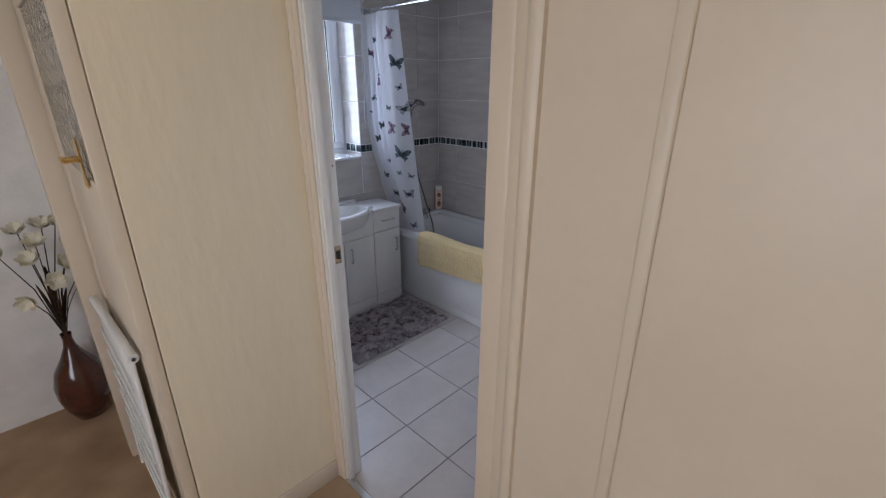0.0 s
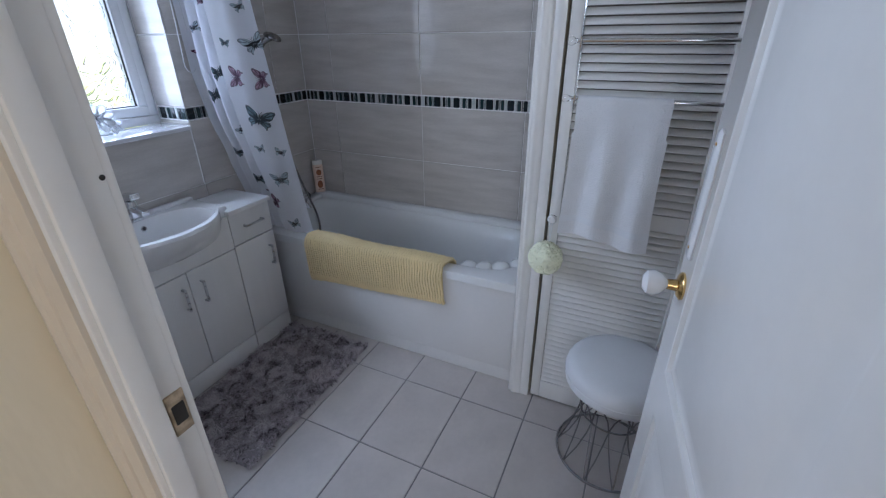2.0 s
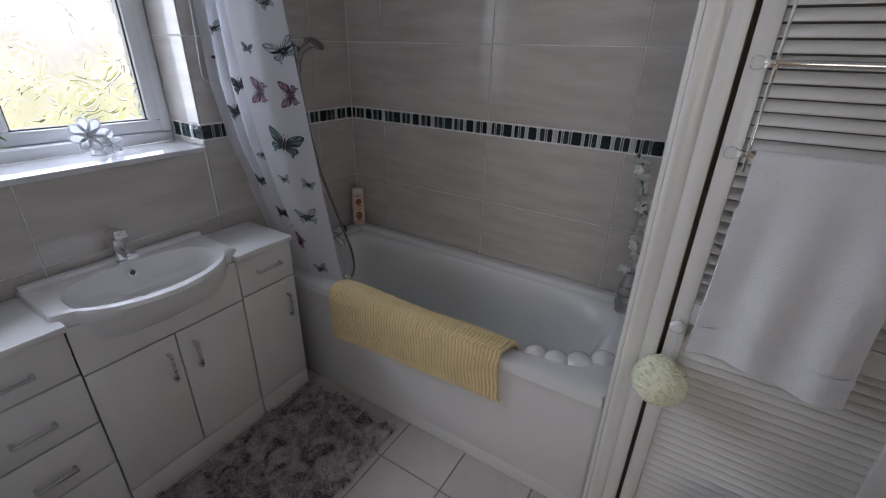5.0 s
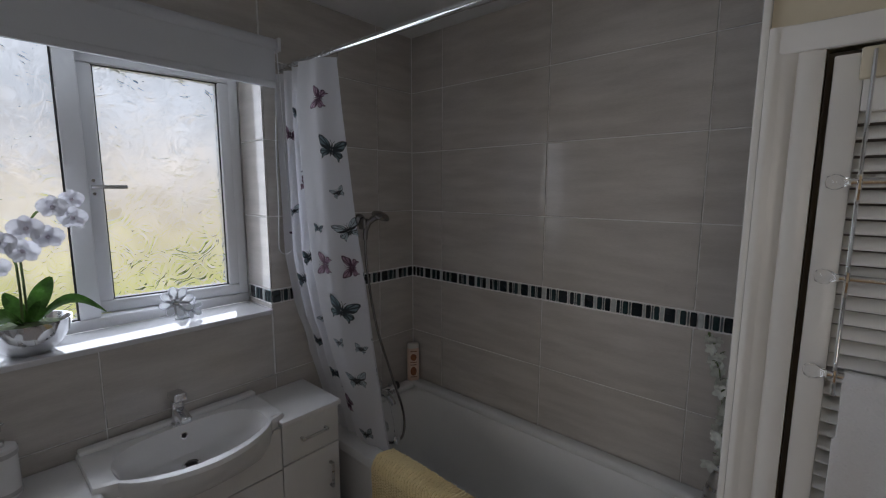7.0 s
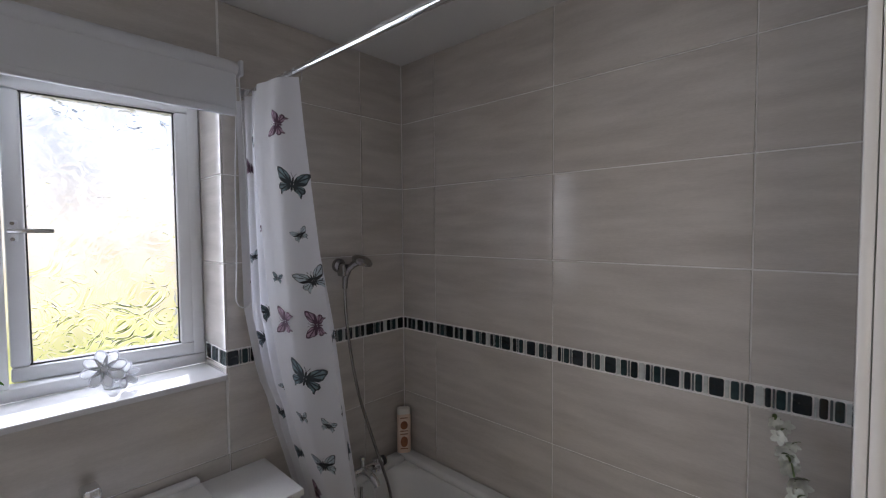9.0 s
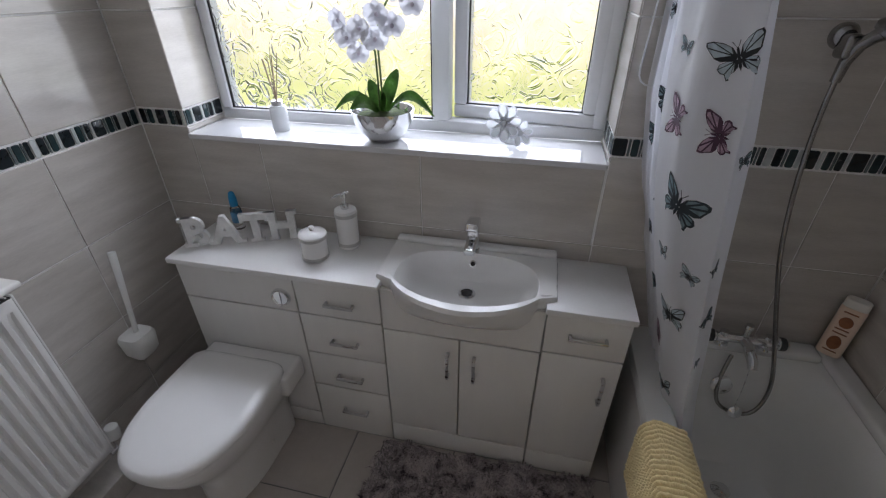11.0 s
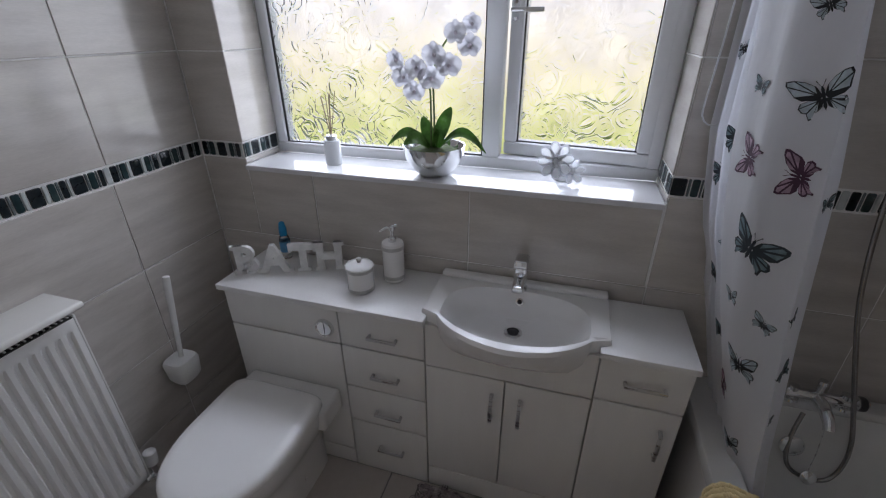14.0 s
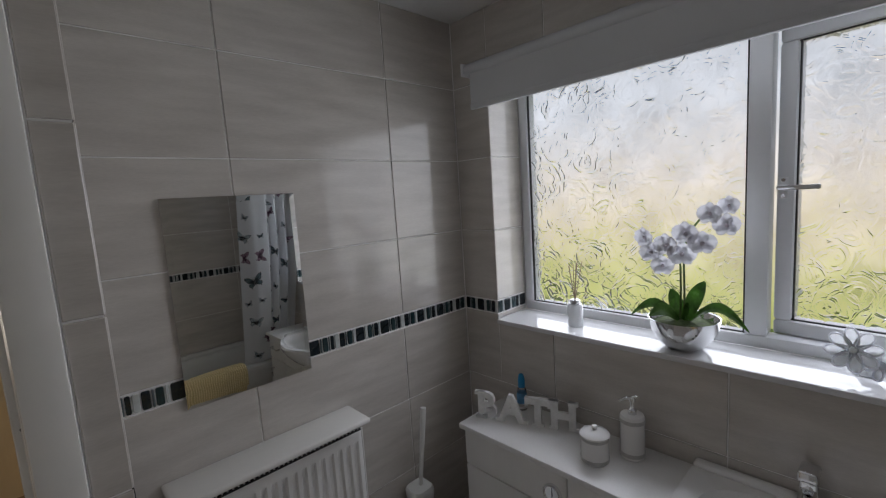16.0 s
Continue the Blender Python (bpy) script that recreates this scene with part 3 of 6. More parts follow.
part("lid", loft([dshape(0.181, 2.585, 2.119, 0.418), dshape(0.187, 2.590, 2.113, 0.423), dshape(0.187, 2.590, 2.113, 0.434), dshape(0.183, 2.587, 2.117, 0.445),
                  dshape(0.174, 2.580, 2.127, 0.452), dshape(0.150, 2.565, 2.155, 0.456), dshape(0.08, 2.50, 2.24, 0.458)]), M_CERAM, toilet, "closed white lid")
for sx in (-0.075, 0.075):
    part("hinge", moved(lathe([(0.011, -0.025), (0.011, 0.025)], 16), pose(TX + sx, 2.592, 0.424, 0, 90, 0)), M_CHROME, toilet)
for sx, y in ((0.099, 2.50),):
    part("screw_cap", moved(lathe([(0.008, 0), (0.007, 0.004), (0.001, 0.005)], 14), pose(TX + sx, y, 0.09, 0, 90, 0)), M_CERAM, toilet)

# ---- radiator side ----
RX = 0.338
radiator = thing("radiator", (0.3, 2.0, 0.2), "white ribbed panel radiator on the tiled wall", "radiator")
ya, yb, za, zb = 1.700, 2.278, 0.215, 0.895
bm = bmesh.new()
zs = [(za, 0.0), (za + 0.012, 0.0), (za + 0.035, 0.0), (za + 0.055, 1.0), (zb - 0.055, 1.0), (zb - 0.035, 0.0), (zb - 0.012, 0.0), (zb, 0.0)]
cols, nf = [], 17
pitch = (yb - ya - 0.03) / nf
ys = [(ya, 0.0), (ya + 0.012, 0.0)]
for k in range(nf):
    y0 = ya + 0.015 + pitch * k
    ys += [(y0 + pitch * 0.18, 0.0), (y0 + pitch * 0.36, 0.009), (y0 + pitch * 0.64, 0.009), (y0 + pitch * 0.82, 0.0)]
ys += [(yb - 0.012, 0.0), (yb, 0.0)]
for y, dpt in ys:
    edge = 0.008 if y in (ya, yb) else 0.0
    cols.append([bm.verts.new((RX - dpt * f - (0.008 if (z in (za, zb) or edge) else 0.0), y, z)) for z, f in zs])
for a, b in zip(cols, cols[1:]):
    for i in range(len(zs) - 1):
        bm.faces.new((a[i], b[i], b[i + 1], a[i + 1]))
part("front_panel", bm, M_RAD, radiator, "ribbed white steel face")
part("back_panel", rbox(0.262, RX - 0.012, ya + 0.003, yb - 0.003, za, zb - 0.012, 0.003), M_RAD, radiator)
part("end_cover", rbox(0.262, RX - 0.004, yb - 0.003, yb + 0.004, za, zb + 0.006, 0.003), M_RAD, radiator)
part("end_cover", rbox(0.262, RX - 0.004, ya - 0.004, ya + 0.003, za, zb + 0.006, 0.003), M_RAD, radiator)
grille = part("top_grille", rbox(0.262, RX - 0.006, ya + 0.003, yb - 0.003, zb - 0.010, zb + 0.001, 0.001), M_BLACK, radiator, "top grille with slot shade painted black")
for k in range(38):
    y = ya + 0.012 + k * (yb - ya - 0.024) / 37
    part("slat", boxes((0.266, RX - 0.010, y - 0.0022, y + 0.0022, zb + 0.001, zb + 0.004)), M_RAD, grille, "", False)
valve = part("valve", joined(moved(lathe([(0.012, 0), (0.012, 0.05), (0.016, 0.055), (0.016, 0.065)], 18), pose(0.30, 2.315, 0.10)),
                     tube([(0.30, 2.28, 0.175), (0.30, 2.32, 0.175)], 0.010), tube([(0.30, 2.315, 0.09), (0.30, 2.315, 0.0)], 0.0075), tube([(0.30, 2.315, 0.16), (0.30, 2.315, 0.222)], 0.011)), M_CHROME, radiator, "chrome valve body")
part("valve_head", moved(lathe([(0.017, 0), (0.022, 0.004), (0.023, 0.03), (0.021, 0.055), (0.016, 0.060), (0.001, 0.062)], 20), pose(0.30, 2.315, 0.222, -6, 4, 0)), M_RAD, valve, "white thermostatic head")
shelf = thing("radiator_shelf", (0.3, 2.0, 0.93), "white rounded shelf above the radiator", "shelf")
part("board", rbox(W, 0.382, 1.69, 2.290, 0.930, 0.950, 0.008, 3), M_GLOSSW, shelf)
for y in (1.80, 2.18):
    part("bracket", rbox(W, 0.30, y, y + 0.02, 0.900, 0.930, 0.004), M_GLOSSW, shelf)
structure("pipe_boxing", rbox(W - GAP, 0.332, RET, 2.670, 0.0, 0.095, 0.004), M_TILE, "low tiled pipe boxing along the wall foot", "trim")
mirror = thing("wall_mirror", (W, 1.96, 1.44), "plain unframed rectangular mirror on tiled wall", "mirror")
part("plate", boxes((W + 0.002, W + 0.008, 1.780, 2.160, 1.135, 1.735)), M_CHROME, mirror, "", False)
mv = [(1.780, 1.135), (2.160, 1.135), (2.160, 1.735), (1.780, 1.735)]
bm = bmesh.new()
o = [bm.verts.new((W + 0.008, y, z)) for y, z in mv]
i4 = [bm.verts.new((W + 0.0083, y + (0.016 if k in (0, 3) else -0.016), z + (0.016 if k < 2 else -0.016))) for k, (y, z) in enumerate(mv)]
bm.faces.new(i4)
for k in range(4):
    bm.faces.new((o[k], o[(k + 1) % 4], i4[(k + 1) % 4], i4[k]))
part("glass", bm, M_MIRROR, mirror, "bevelled silver mirror glass", False)

# ---- doors ----


def six_panel(width, height, thick, panels):
    """A panelled door leaf, hinge edge at x=0, both faces with sunk and raised fields."""
    bm = boxes((0, width, 0.012, thick - 0.012, 0, height))
    xs = sorted({0, width} | {v for q in panels for v in q[:2]})
    zs = sorted({0, height} | {v for q in panels for v in q[2:]})
    for x0, x1 in zip(xs, xs[1:]):
        for z0, z1 in zip(zs, zs[1:]):
            cx, cz = (x0 + x1) / 2, (z0 + z1) / 2
            if not any(q[0] < cx < q[1] and q[2] < cz < q[3] for q in panels):
                box(bm, x0, x1, 0, thick, z0, z1)
    bmesh.ops.remove_doubles(bm, verts=bm.verts[:], dist=0.0005)
    return bm


def raised_field(x0, x1, z0, z1, y, out, material, parent, deep=1.0):
    """Ogee surround and raised field of one panel; out is -1 or 1 along y."""
    bm = bmesh.new()
    rows = []
    for inset, dp in ((0, 0.0), (0.005, -0.001), (0.012, -0.0095), (0.022, -0.0100), (0.062, -0.0030), (0.066, -0.0015)):
        rows.append([bm.verts.new((x, y + out * dp * deep, z)) for x, z in ((x0 + inset, z0 + inset), (x1 - inset, z0 + inset), (x1 - inset, z1 - inset), (x0 + inset, z1 - inset))])
    for a, b in zip(rows, rows[1:]):
        for k in range(4):
            bm.faces.new((a[k], a[(k + 1) % 4], b[(k + 1) % 4], b[k]))
    bm.faces.new(rows[-1])
    return part("panel", bm, material, parent)


DOOR = Matrix.Translation((0.742, 0.727, 0.006)) @ Matrix.Rotation(radians(6.8), 4, "Z")
DW = 0.725
bath_door = tagged(thing("door_1", (DX, JR, 0), "white gloss panelled bathroom door standing open", "door"), kind="structure")
PANELS = [(0.12, 0.632, 0.20, 0.71), (0.12, 0.632, 0.83, 1.86)]
leaf = part("leaf", moved(six_panel(DW, 1.975, 0.036, PANELS), DOOR), M_GLOSSW, bath_door)
for q in PANELS:
    for y, out in ((0.036, 1), (0.0, -1)):
        pn = raised_field(*q, y, out, M_GLOSSW, bath_door)
        pn.data.transform(DOOR)


def lathe_y(profile, at, seg=28):
    return moved(lathe(profile, seg), Matrix.Translation(at) @ Matrix.Rotation(radians(-90), 4, "X"))


KX, KZ = 0.676, 1.030
knob = part("knob", moved(lathe_y([(0.009, 0.008), (0.009, 0.03), (0.014, 0.034), (0.024, 0.045), (0.028, 0.058), (0.025, 0.071), (0.013, 0.079), (0.001, 0.080)], (KX, 0.036, KZ)), DOOR), M_CERAM, bath_door, "round white porcelain knob")
part("rose", moved(lathe_y([(0.030, 0), (0.030, 0.004), (0.024, 0.009), (0.013, 0.012), (0.011, 0.030), (0.001, 0.030)], (KX, 0.036, KZ)), DOOR), M_BRASS, knob, "polished brass backplate")
pl = moved(loft([sup(0, 0, 0.023, 0.133, 5, 0.0, 48), sup(0, 0, 0.023, 0.133, 5, 0.004, 48), sup(0, 0, 0.019, 0.129, 5, 0.007, 48)], True, True),
           DOOR @ Matrix.Translation((KX + 0.004, 0.036, 1.225)) @ Matrix.Rotation(radians(-90), 4, "X"))
plate = part("finger_plate", pl, M_CERAM, bath_door, "white porcelain finger plate")
for dz in (-0.105, 0.105):
    part("screw", moved(lathe_y([(0.004, 0.006), (0.003, 0.009)], (KX + 0.004, 0.036, 1.225 + dz), 10), DOOR), M_BRASS, plate)
for z in (0.25, 1.72):
    part("hinge", moved(rbox(-0.006, 0.008, -0.004, 0.004, z - 0.045, z + 0.045, 0.003), DOOR @ Matrix.Translation((0, 0.040, 0))), M_BRASS, bath_door, "brass butt hinge")

frame_1 = tagged(thing("door_frame", (DX - 0.05, 1.1, 0), "white gloss door lining and architraves", "door frame"), kind="structure")
for y0, y1 in ((JL, JL + 0.028), (JR - 0.028, JR)):
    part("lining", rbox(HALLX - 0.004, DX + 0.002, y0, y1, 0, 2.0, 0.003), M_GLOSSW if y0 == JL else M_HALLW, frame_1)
part("head_lining", rbox(HALLX - 0.004, DX + 0.002, JR, JL, 1.99, 2.02, 0.003), M_GLOSSW, frame_1)
part("door_stop", rbox(HALLX + 0.002, HALLX + 0.030, JL - 0.012, JL, 0, 1.99, 0.002), M_GLOSSW, frame_1)
part("door_stop", rbox(HALLX + 0.002, HALLX + 0.030, JR, JR + 0.003, 0, 1.99, 0.001), M_GLOSSW, frame_1)


def architrave(y0, y1, x, out, inner, z1, parent, material, bead=0.0):
    """Moulded upright: thin at the opening, thick at the outer edge."""
    prof = [(0.0, 0.0), (0.0, 0.010), (0.12, 0.0125), (0.40, 0.0135), (0.46, 0.0105), (0.52, 0.0145), (0.70, 0.0165), (0.76, 0.0165 + bead * 0.7), (0.83, 0.0195 + bead), (0.93, 0.0195 + bead), (1.0, 0.0175 + bead * 0.6), (1.0, 0.0)]
    lo, hi = [], []
    for u, d in prof:
        y = y0 + (y1 - y0) * (u if inner == 0 else 1 - u)
        lo.append((x + out * d, y, 0.0))
        hi.append((x + out * d, y, z1))
    return part("architrave", loft([lo, hi]), material, parent)


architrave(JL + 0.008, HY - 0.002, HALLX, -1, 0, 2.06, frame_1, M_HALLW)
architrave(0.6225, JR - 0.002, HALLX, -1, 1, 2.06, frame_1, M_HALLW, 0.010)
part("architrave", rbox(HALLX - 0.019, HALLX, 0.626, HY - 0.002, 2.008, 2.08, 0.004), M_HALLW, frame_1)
part("architrave", rbox(DX - 0.002, DX + 0.013, JL + 0.002, JL + 0.062, 0, 2.06, 0.004), M_GLOSSW, frame_1)
strike = part("strike_plate", rbox(0.700, 0.726, JL - 0.003, JL + 0.001, 1.030, 1.098, 0.001, 1), surf("worn brass", (0.42, 0.33, 0.22), 0.4, metal=0.6, var=0.4, scale=60), frame_1, "worn brass strike plate")
part("latch_hole", rbox(0.7035, 0.7225, JL - 0.0045, JL, 1.047, 1.081, 0.003, 2), M_BLACK, strike, "black inset painted as the latch hole's shade")
part("keep_hole", moved(lathe([(0.0032, 0), (0.001, 0.001)], 14), pose(0.7235, JL - 0.0008, 1.388, 90)), M_BLACK, frame_1, "small black disc for the bolt hole's shade")

# airing cupboard front
cup_frame = tagged(thing("cupboard_frame", (CUP, 1.0, 0), "white gloss moulded cupboard architrave", "door frame"), kind="structure")
architrave(1.262, 1.342, CUP, -1, 0, 1.93, cup_frame, M_GLOSSW)
part("corner_bead", rbox(CUP - 0.012, CUP + 0.012, 1.3425, 1.356, 0.0, TOP, 0.004), M_GLOSSW, cup_frame, "white corner trim to the ceiling")
part("architrave", rbox(CUP - 0.018, CUP, S + 0.002, 1.3425, 1.882, 1.93, 0.006), M_GLOSSW, cup_frame)
part("architrave", rbox(CUP - 0.016, CUP, S + 0.002, 0.735, 0, 1.882, 0.004), M_GLOSSW, cup_frame)
louvre = tagged(thing("door_2", (CUP, 1.0, 0), "cream-white louvred airing cupboard door closed", "door"), kind="structure")
LX0, LX1 = CUP - 0.006, CUP + 0.024
part("stile", rbox(LX0, LX1, 1.212, 1.251, 0.012, 1.870, 0.003), M_GLOSSW, louvre)
part("stile", rbox(LX0, LX1, 0.740, 0.790, 0.012, 1.872, 0.003), M_GLOSSW, louvre)
for z0, z1 in ((0.012, 0.105), (0.905, 0.965), (1.775, 1.872)):
    part("rail", rbox(LX0, LX1, 0.790, 1.212, z0, z1, 0.003), M_GLOSSW, louvre)
slat = mesh_of("slat", moved(rbox(-0.0135, 0.0135, 0.788, 1.214, -0.0028, 0.0028, 0.002), Matrix.Rotation(radians(-50), 4, "Y")), M_GLOSSW)
for a, b in ((0.118, 0.895), (0.977, 1.768)):
    cnt = round((b - a) / 0.0262)
    for k in range(cnt + 1):
        s_ = new("slat", slat)
        s_.parent = louvre
        s_.matrix_parent_inverse = louvre.matrix_basis.inverted()
        s_.matrix_basis = Matrix.Translation((CUP + 0.008, 0, a + (b - a) * k / cnt))
# One dark sheet paints the shaded cupboard inside, just behind the slats
part("louvre_shade_sheet", boxes((CUP + 0.03, CUP + 0.035, 0.736, 1.26, 0.0, 1.882)), surf("painted louvre shade", (0.16, 0.14, 0.12), 0.8), louvre, "dark sheet standing in for shade behind the louvres", False)
part("pull_knob", moved(lathe([(0.008, 0), (0.008, 0.012), (0.016, 0.02), (0.018, 0.03), (0.012, 0.038), (0.001, 0.040)], 22), pose(LX0, 1.233, 0.905, 0, -90, 0)), M_CERAM, louvre, "round white knob")

# ---- soft things in the bathroom ----


def sheet(f, nu, nv, thick=0.0):
    """A draped sheet from f(u, v) -> point, with an optional thickness."""
    bm = bmesh.new()
    g = [[bm.verts.new(f(i / nu, j / nv)) for j in range(nv + 1)] for i in range(nu + 1)]
    for i in range(nu):
        for j in range(nv):
            bm.faces.new((g[i][j], g[i + 1][j], g[i + 1][j + 1], g[i][j + 1]))
    if thick:
        bmesh.ops.recalc_face_normals(bm, faces=bm.faces[:])
        bmesh.ops.solidify(bm, geom=bm.faces[:], thickness=thick)
    return bm


def lerp(a, b, t):
    return a + (b - a) * t


def along(stops, v):
    """Smooth value between (position, value) stops."""
    for (a, x), (b, y) in zip(stops, stops[1:]):
        if v <= b:
            t = (v - a) / (b - a)
            return x + (y - x) * t
    return stops[-1][1]


INNER = ((0, 1.900), (0.10, 1.884), (0.30, 1.908), (0.44, 1.926), (0.56, 1.957), (0.67, 2.000), (0.77, 2.048), (0.89, 2.100), (1.0, 2.150))
OUTER = ((0, 1.958), (0.10, 1.972), (0.30, 2.008), (0.44, 2.036), (0.56, 2.060), (0.67, 2.082), (0.77, 2.106), (0.89, 2.132), (1.0, 2.168))
FACE0, FACE1 = 0.64, 0.86


def curtain_point(u, v):
    """u runs from the wall over the folds to the front face, then into the tail that hangs in the bath; v from rail to hem."""
    lo, hi = along(INNER, v), along(OUTER, v)
    if u <= FACE0:
        k = u / FACE0
        back = lerp(max(lo, 1.925), max(lo, 2.014), min(1.0, max(0.0, (v - 0.60) / 0.14)))
        west = lerp(back, lo, k ** 3)
        s = 0.5 - 0.5 * math.cos(2 * math.pi * 3.0 * k)
        x = lerp(west, hi, s * (0.80 + 0.12 * math.sin(7 * u + 2 * v)))
        y = lerp(lerp(2.938, 2.890, v), 2.715, k) + 0.006 * math.sin(2 * math.pi * 6 * k)
    elif u <= FACE1:
        k = (u - FACE0) / (FACE1 - FACE0)
        x = lerp(lo, hi, k) - 0.012 * math.sin(math.pi * k) + 0.007 * math.sin(2.4 * math.pi * k + 2.5 * v) * math.sin(math.pi * k)
        y = lerp(2.715, 2.560, k) - 0.012 * math.sin(math.pi * k) - 0.03 * v * k
    else:
        k = (u - FACE1) / (1 - FACE1)
        x = hi + 0.046 * k * min(1.0, 2.2 * v)
        y = 2.560 - 0.03 * v + 0.055 * k + 0.012 * math.sin(math.pi * k)
    return Vector((x, y, lerp(2.102, 0.44, v)))


m, n, l, p = shader("white printed polyester")
p.inputs["Base Color"].default_value = (0.91, 0.915, 0.94, 1)
p.inputs["Roughness"].default_value = 0.6
wv, bpn = n.new("ShaderNodeTexNoise"), n.new("ShaderNodeBump")
wv.inputs["Scale"].default_value = 14
bpn.inputs["Strength"].default_value, bpn.inputs["Distance"].default_value = 0.25, 0.01
l.new(wv.outputs[0], bpn.inputs["Height"]), l.new(bpn.outputs[0], p.inputs["Normal"])
trl, mx = n.new("ShaderNodeBsdfTranslucent"), n.new("ShaderNodeMixShader")
trl.inputs[0].default_value = (0.93, 0.94, 0.98, 1)
mx.inputs[0].default_value = 0.55
l.new(p.outputs[0], mx.inputs[1]), l.new(trl.outputs[0], mx.inputs[2])
l.new(mx.outputs[0], n["Material Output"].inputs[0])
M_CURTAIN = m

curtain = thing("shower_curtain", (2.05, 2.75, 0.6), "white shower curtain printed with butterflies, pushed open", "curtain")
part("cloth", sheet(curtain_point, 168, 70), M_CURTAIN, curtain)
M_INK = [surf("dark slate print", (0.030, 0.040, 0.050), 0.7, var=0.3, scale=40), surf("plum print", (0.075, 0.030, 0.060), 0.7, var=0.3, scale=40),
         surf("black print", (0.016, 0.018, 0.022), 0.7, var=0.3, scale=40)]
M_TINT = [surf("teal grey print", (0.19, 0.27, 0.30), 0.7, var=0.35, scale=70), surf("dusky pink print", (0.46, 0.32, 0.41), 0.7, var=0.3, scale=60),
          surf("pale blue print", (0.50, 0.58, 0.63), 0.7, var=0.2, scale=60)]


def wing_fan(bm, outline, cu, cv, size, turn, lift):
    """A flat printed patch that follows the cloth."""
    stretch = max(0.3, (curtain_point(min(1, cu + 0.012), cv) - curtain_point(max(0, cu - 0.012), cv)).length / 0.024)

    def place(a, b):
        ca, sa = math.cos(turn), math.sin(turn)
        du, dv = (a * ca - b * sa) * size, (a * sa + b * ca) * size
        u, v = min(0.995, max(0.002, cu + du / stretch)), min(0.995, max(0.002, cv - dv / 1.66))
        q = curtain_point(u, v)
        e1 = curtain_point(min(1, u + 0.004), v) - curtain_point(max(0, u - 0.004), v)
        e2 = curtain_point(u, min(1, v + 0.004)) - curtain_point(u, max(0, v - 0.004))
        return q - e1.cross(e2).normalized() * lift
    k = len(outline)
    ca, cb = sum(a for a, b in outline) / k, sum(b for a, b in outline) / k
    mid = bm.verts.new(place(ca, cb))
    inner = [bm.verts.new(place(lerp(ca, a, 0.5), lerp(cb, b, 0.5))) for a, b in outline]
    ring = [bm.verts.new(place(a, b)) for a, b in outline]
    for i in range(k):
        bm.faces.new((mid, inner[i], inner[(i + 1) % k]))
        bm.faces.new((inner[i], ring[i], ring[(i + 1) % k], inner[(i + 1) % k]))


# half outlines of a forewing and a hindwing, from the body outwards
UPPER = ((0.02, 0.04), (0.10, 0.28), (0.26, 0.44), (0.46, 0.54), (0.62, 0.55), (0.64, 0.44), (0.57, 0.26), (0.52, 0.10), (0.40, -0.02), (0.08, -0.06))
LOWER = ((0.02, -0.04), (0.26, -0.03), (0.44, -0.08), (0.50, -0.20), (0.46, -0.32), (0.38, -0.36), (0.37, -0.54), (0.31, -0.52), (0.28, -0.38), (0.16, -0.34), (0.06, -0.24))


def butterfly(u, v, size, turn, kind):
    bm, pattern = bmesh.new(), bmesh.new()
    for side in (1, -1):
        for half in (UPPER, LOWER):
            wing_fan(bm, [(side * a, b * 0.85) for a, b in half], u, v, size * 0.78, turn, 0.0016)
            for j in range(1, len(half) - 3, 2):
                cell = [(0.09, 0.06 if half is UPPER else -0.07), half[j], half[j + 1], half[j + 2]]
                ca, cb = sum(a for a, b in cell) / 4, sum(b for a, b in cell) / 4
                shrink = (0.62, 0.66, 0.80)[kind]
                cell = [(side * lerp(ca * 0.94, a, shrink), lerp(cb * 0.94, b, shrink) * 0.85) for a, b in cell]
                wing_fan(pattern, cell, u, v, size * 0.78, turn, 0.0026)
    wing_fan(bm, [(0.03, 0.18), (0.04, -0.2), (0, -0.3), (-0.04, -0.2), (-0.03, 0.18), (0, 0.24)], u, v, size * 0.78, turn, 0.0020)
    for side in (1, -1):
        wing_fan(bm, [(0.0, 0.2), (side * 0.08, 0.36), (side * 0.10, 0.36), (side * 0.01, 0.2)], u, v, size * 0.78, turn, 0.0020)
    b = part("butterfly", bm, M_INK[kind], curtain, "", False)
    tagged(part("wing_pattern", pattern, M_TINT[kind], b, "", False), kind="stuff")


def face(p):
    return lerp(FACE0, FACE1, p)


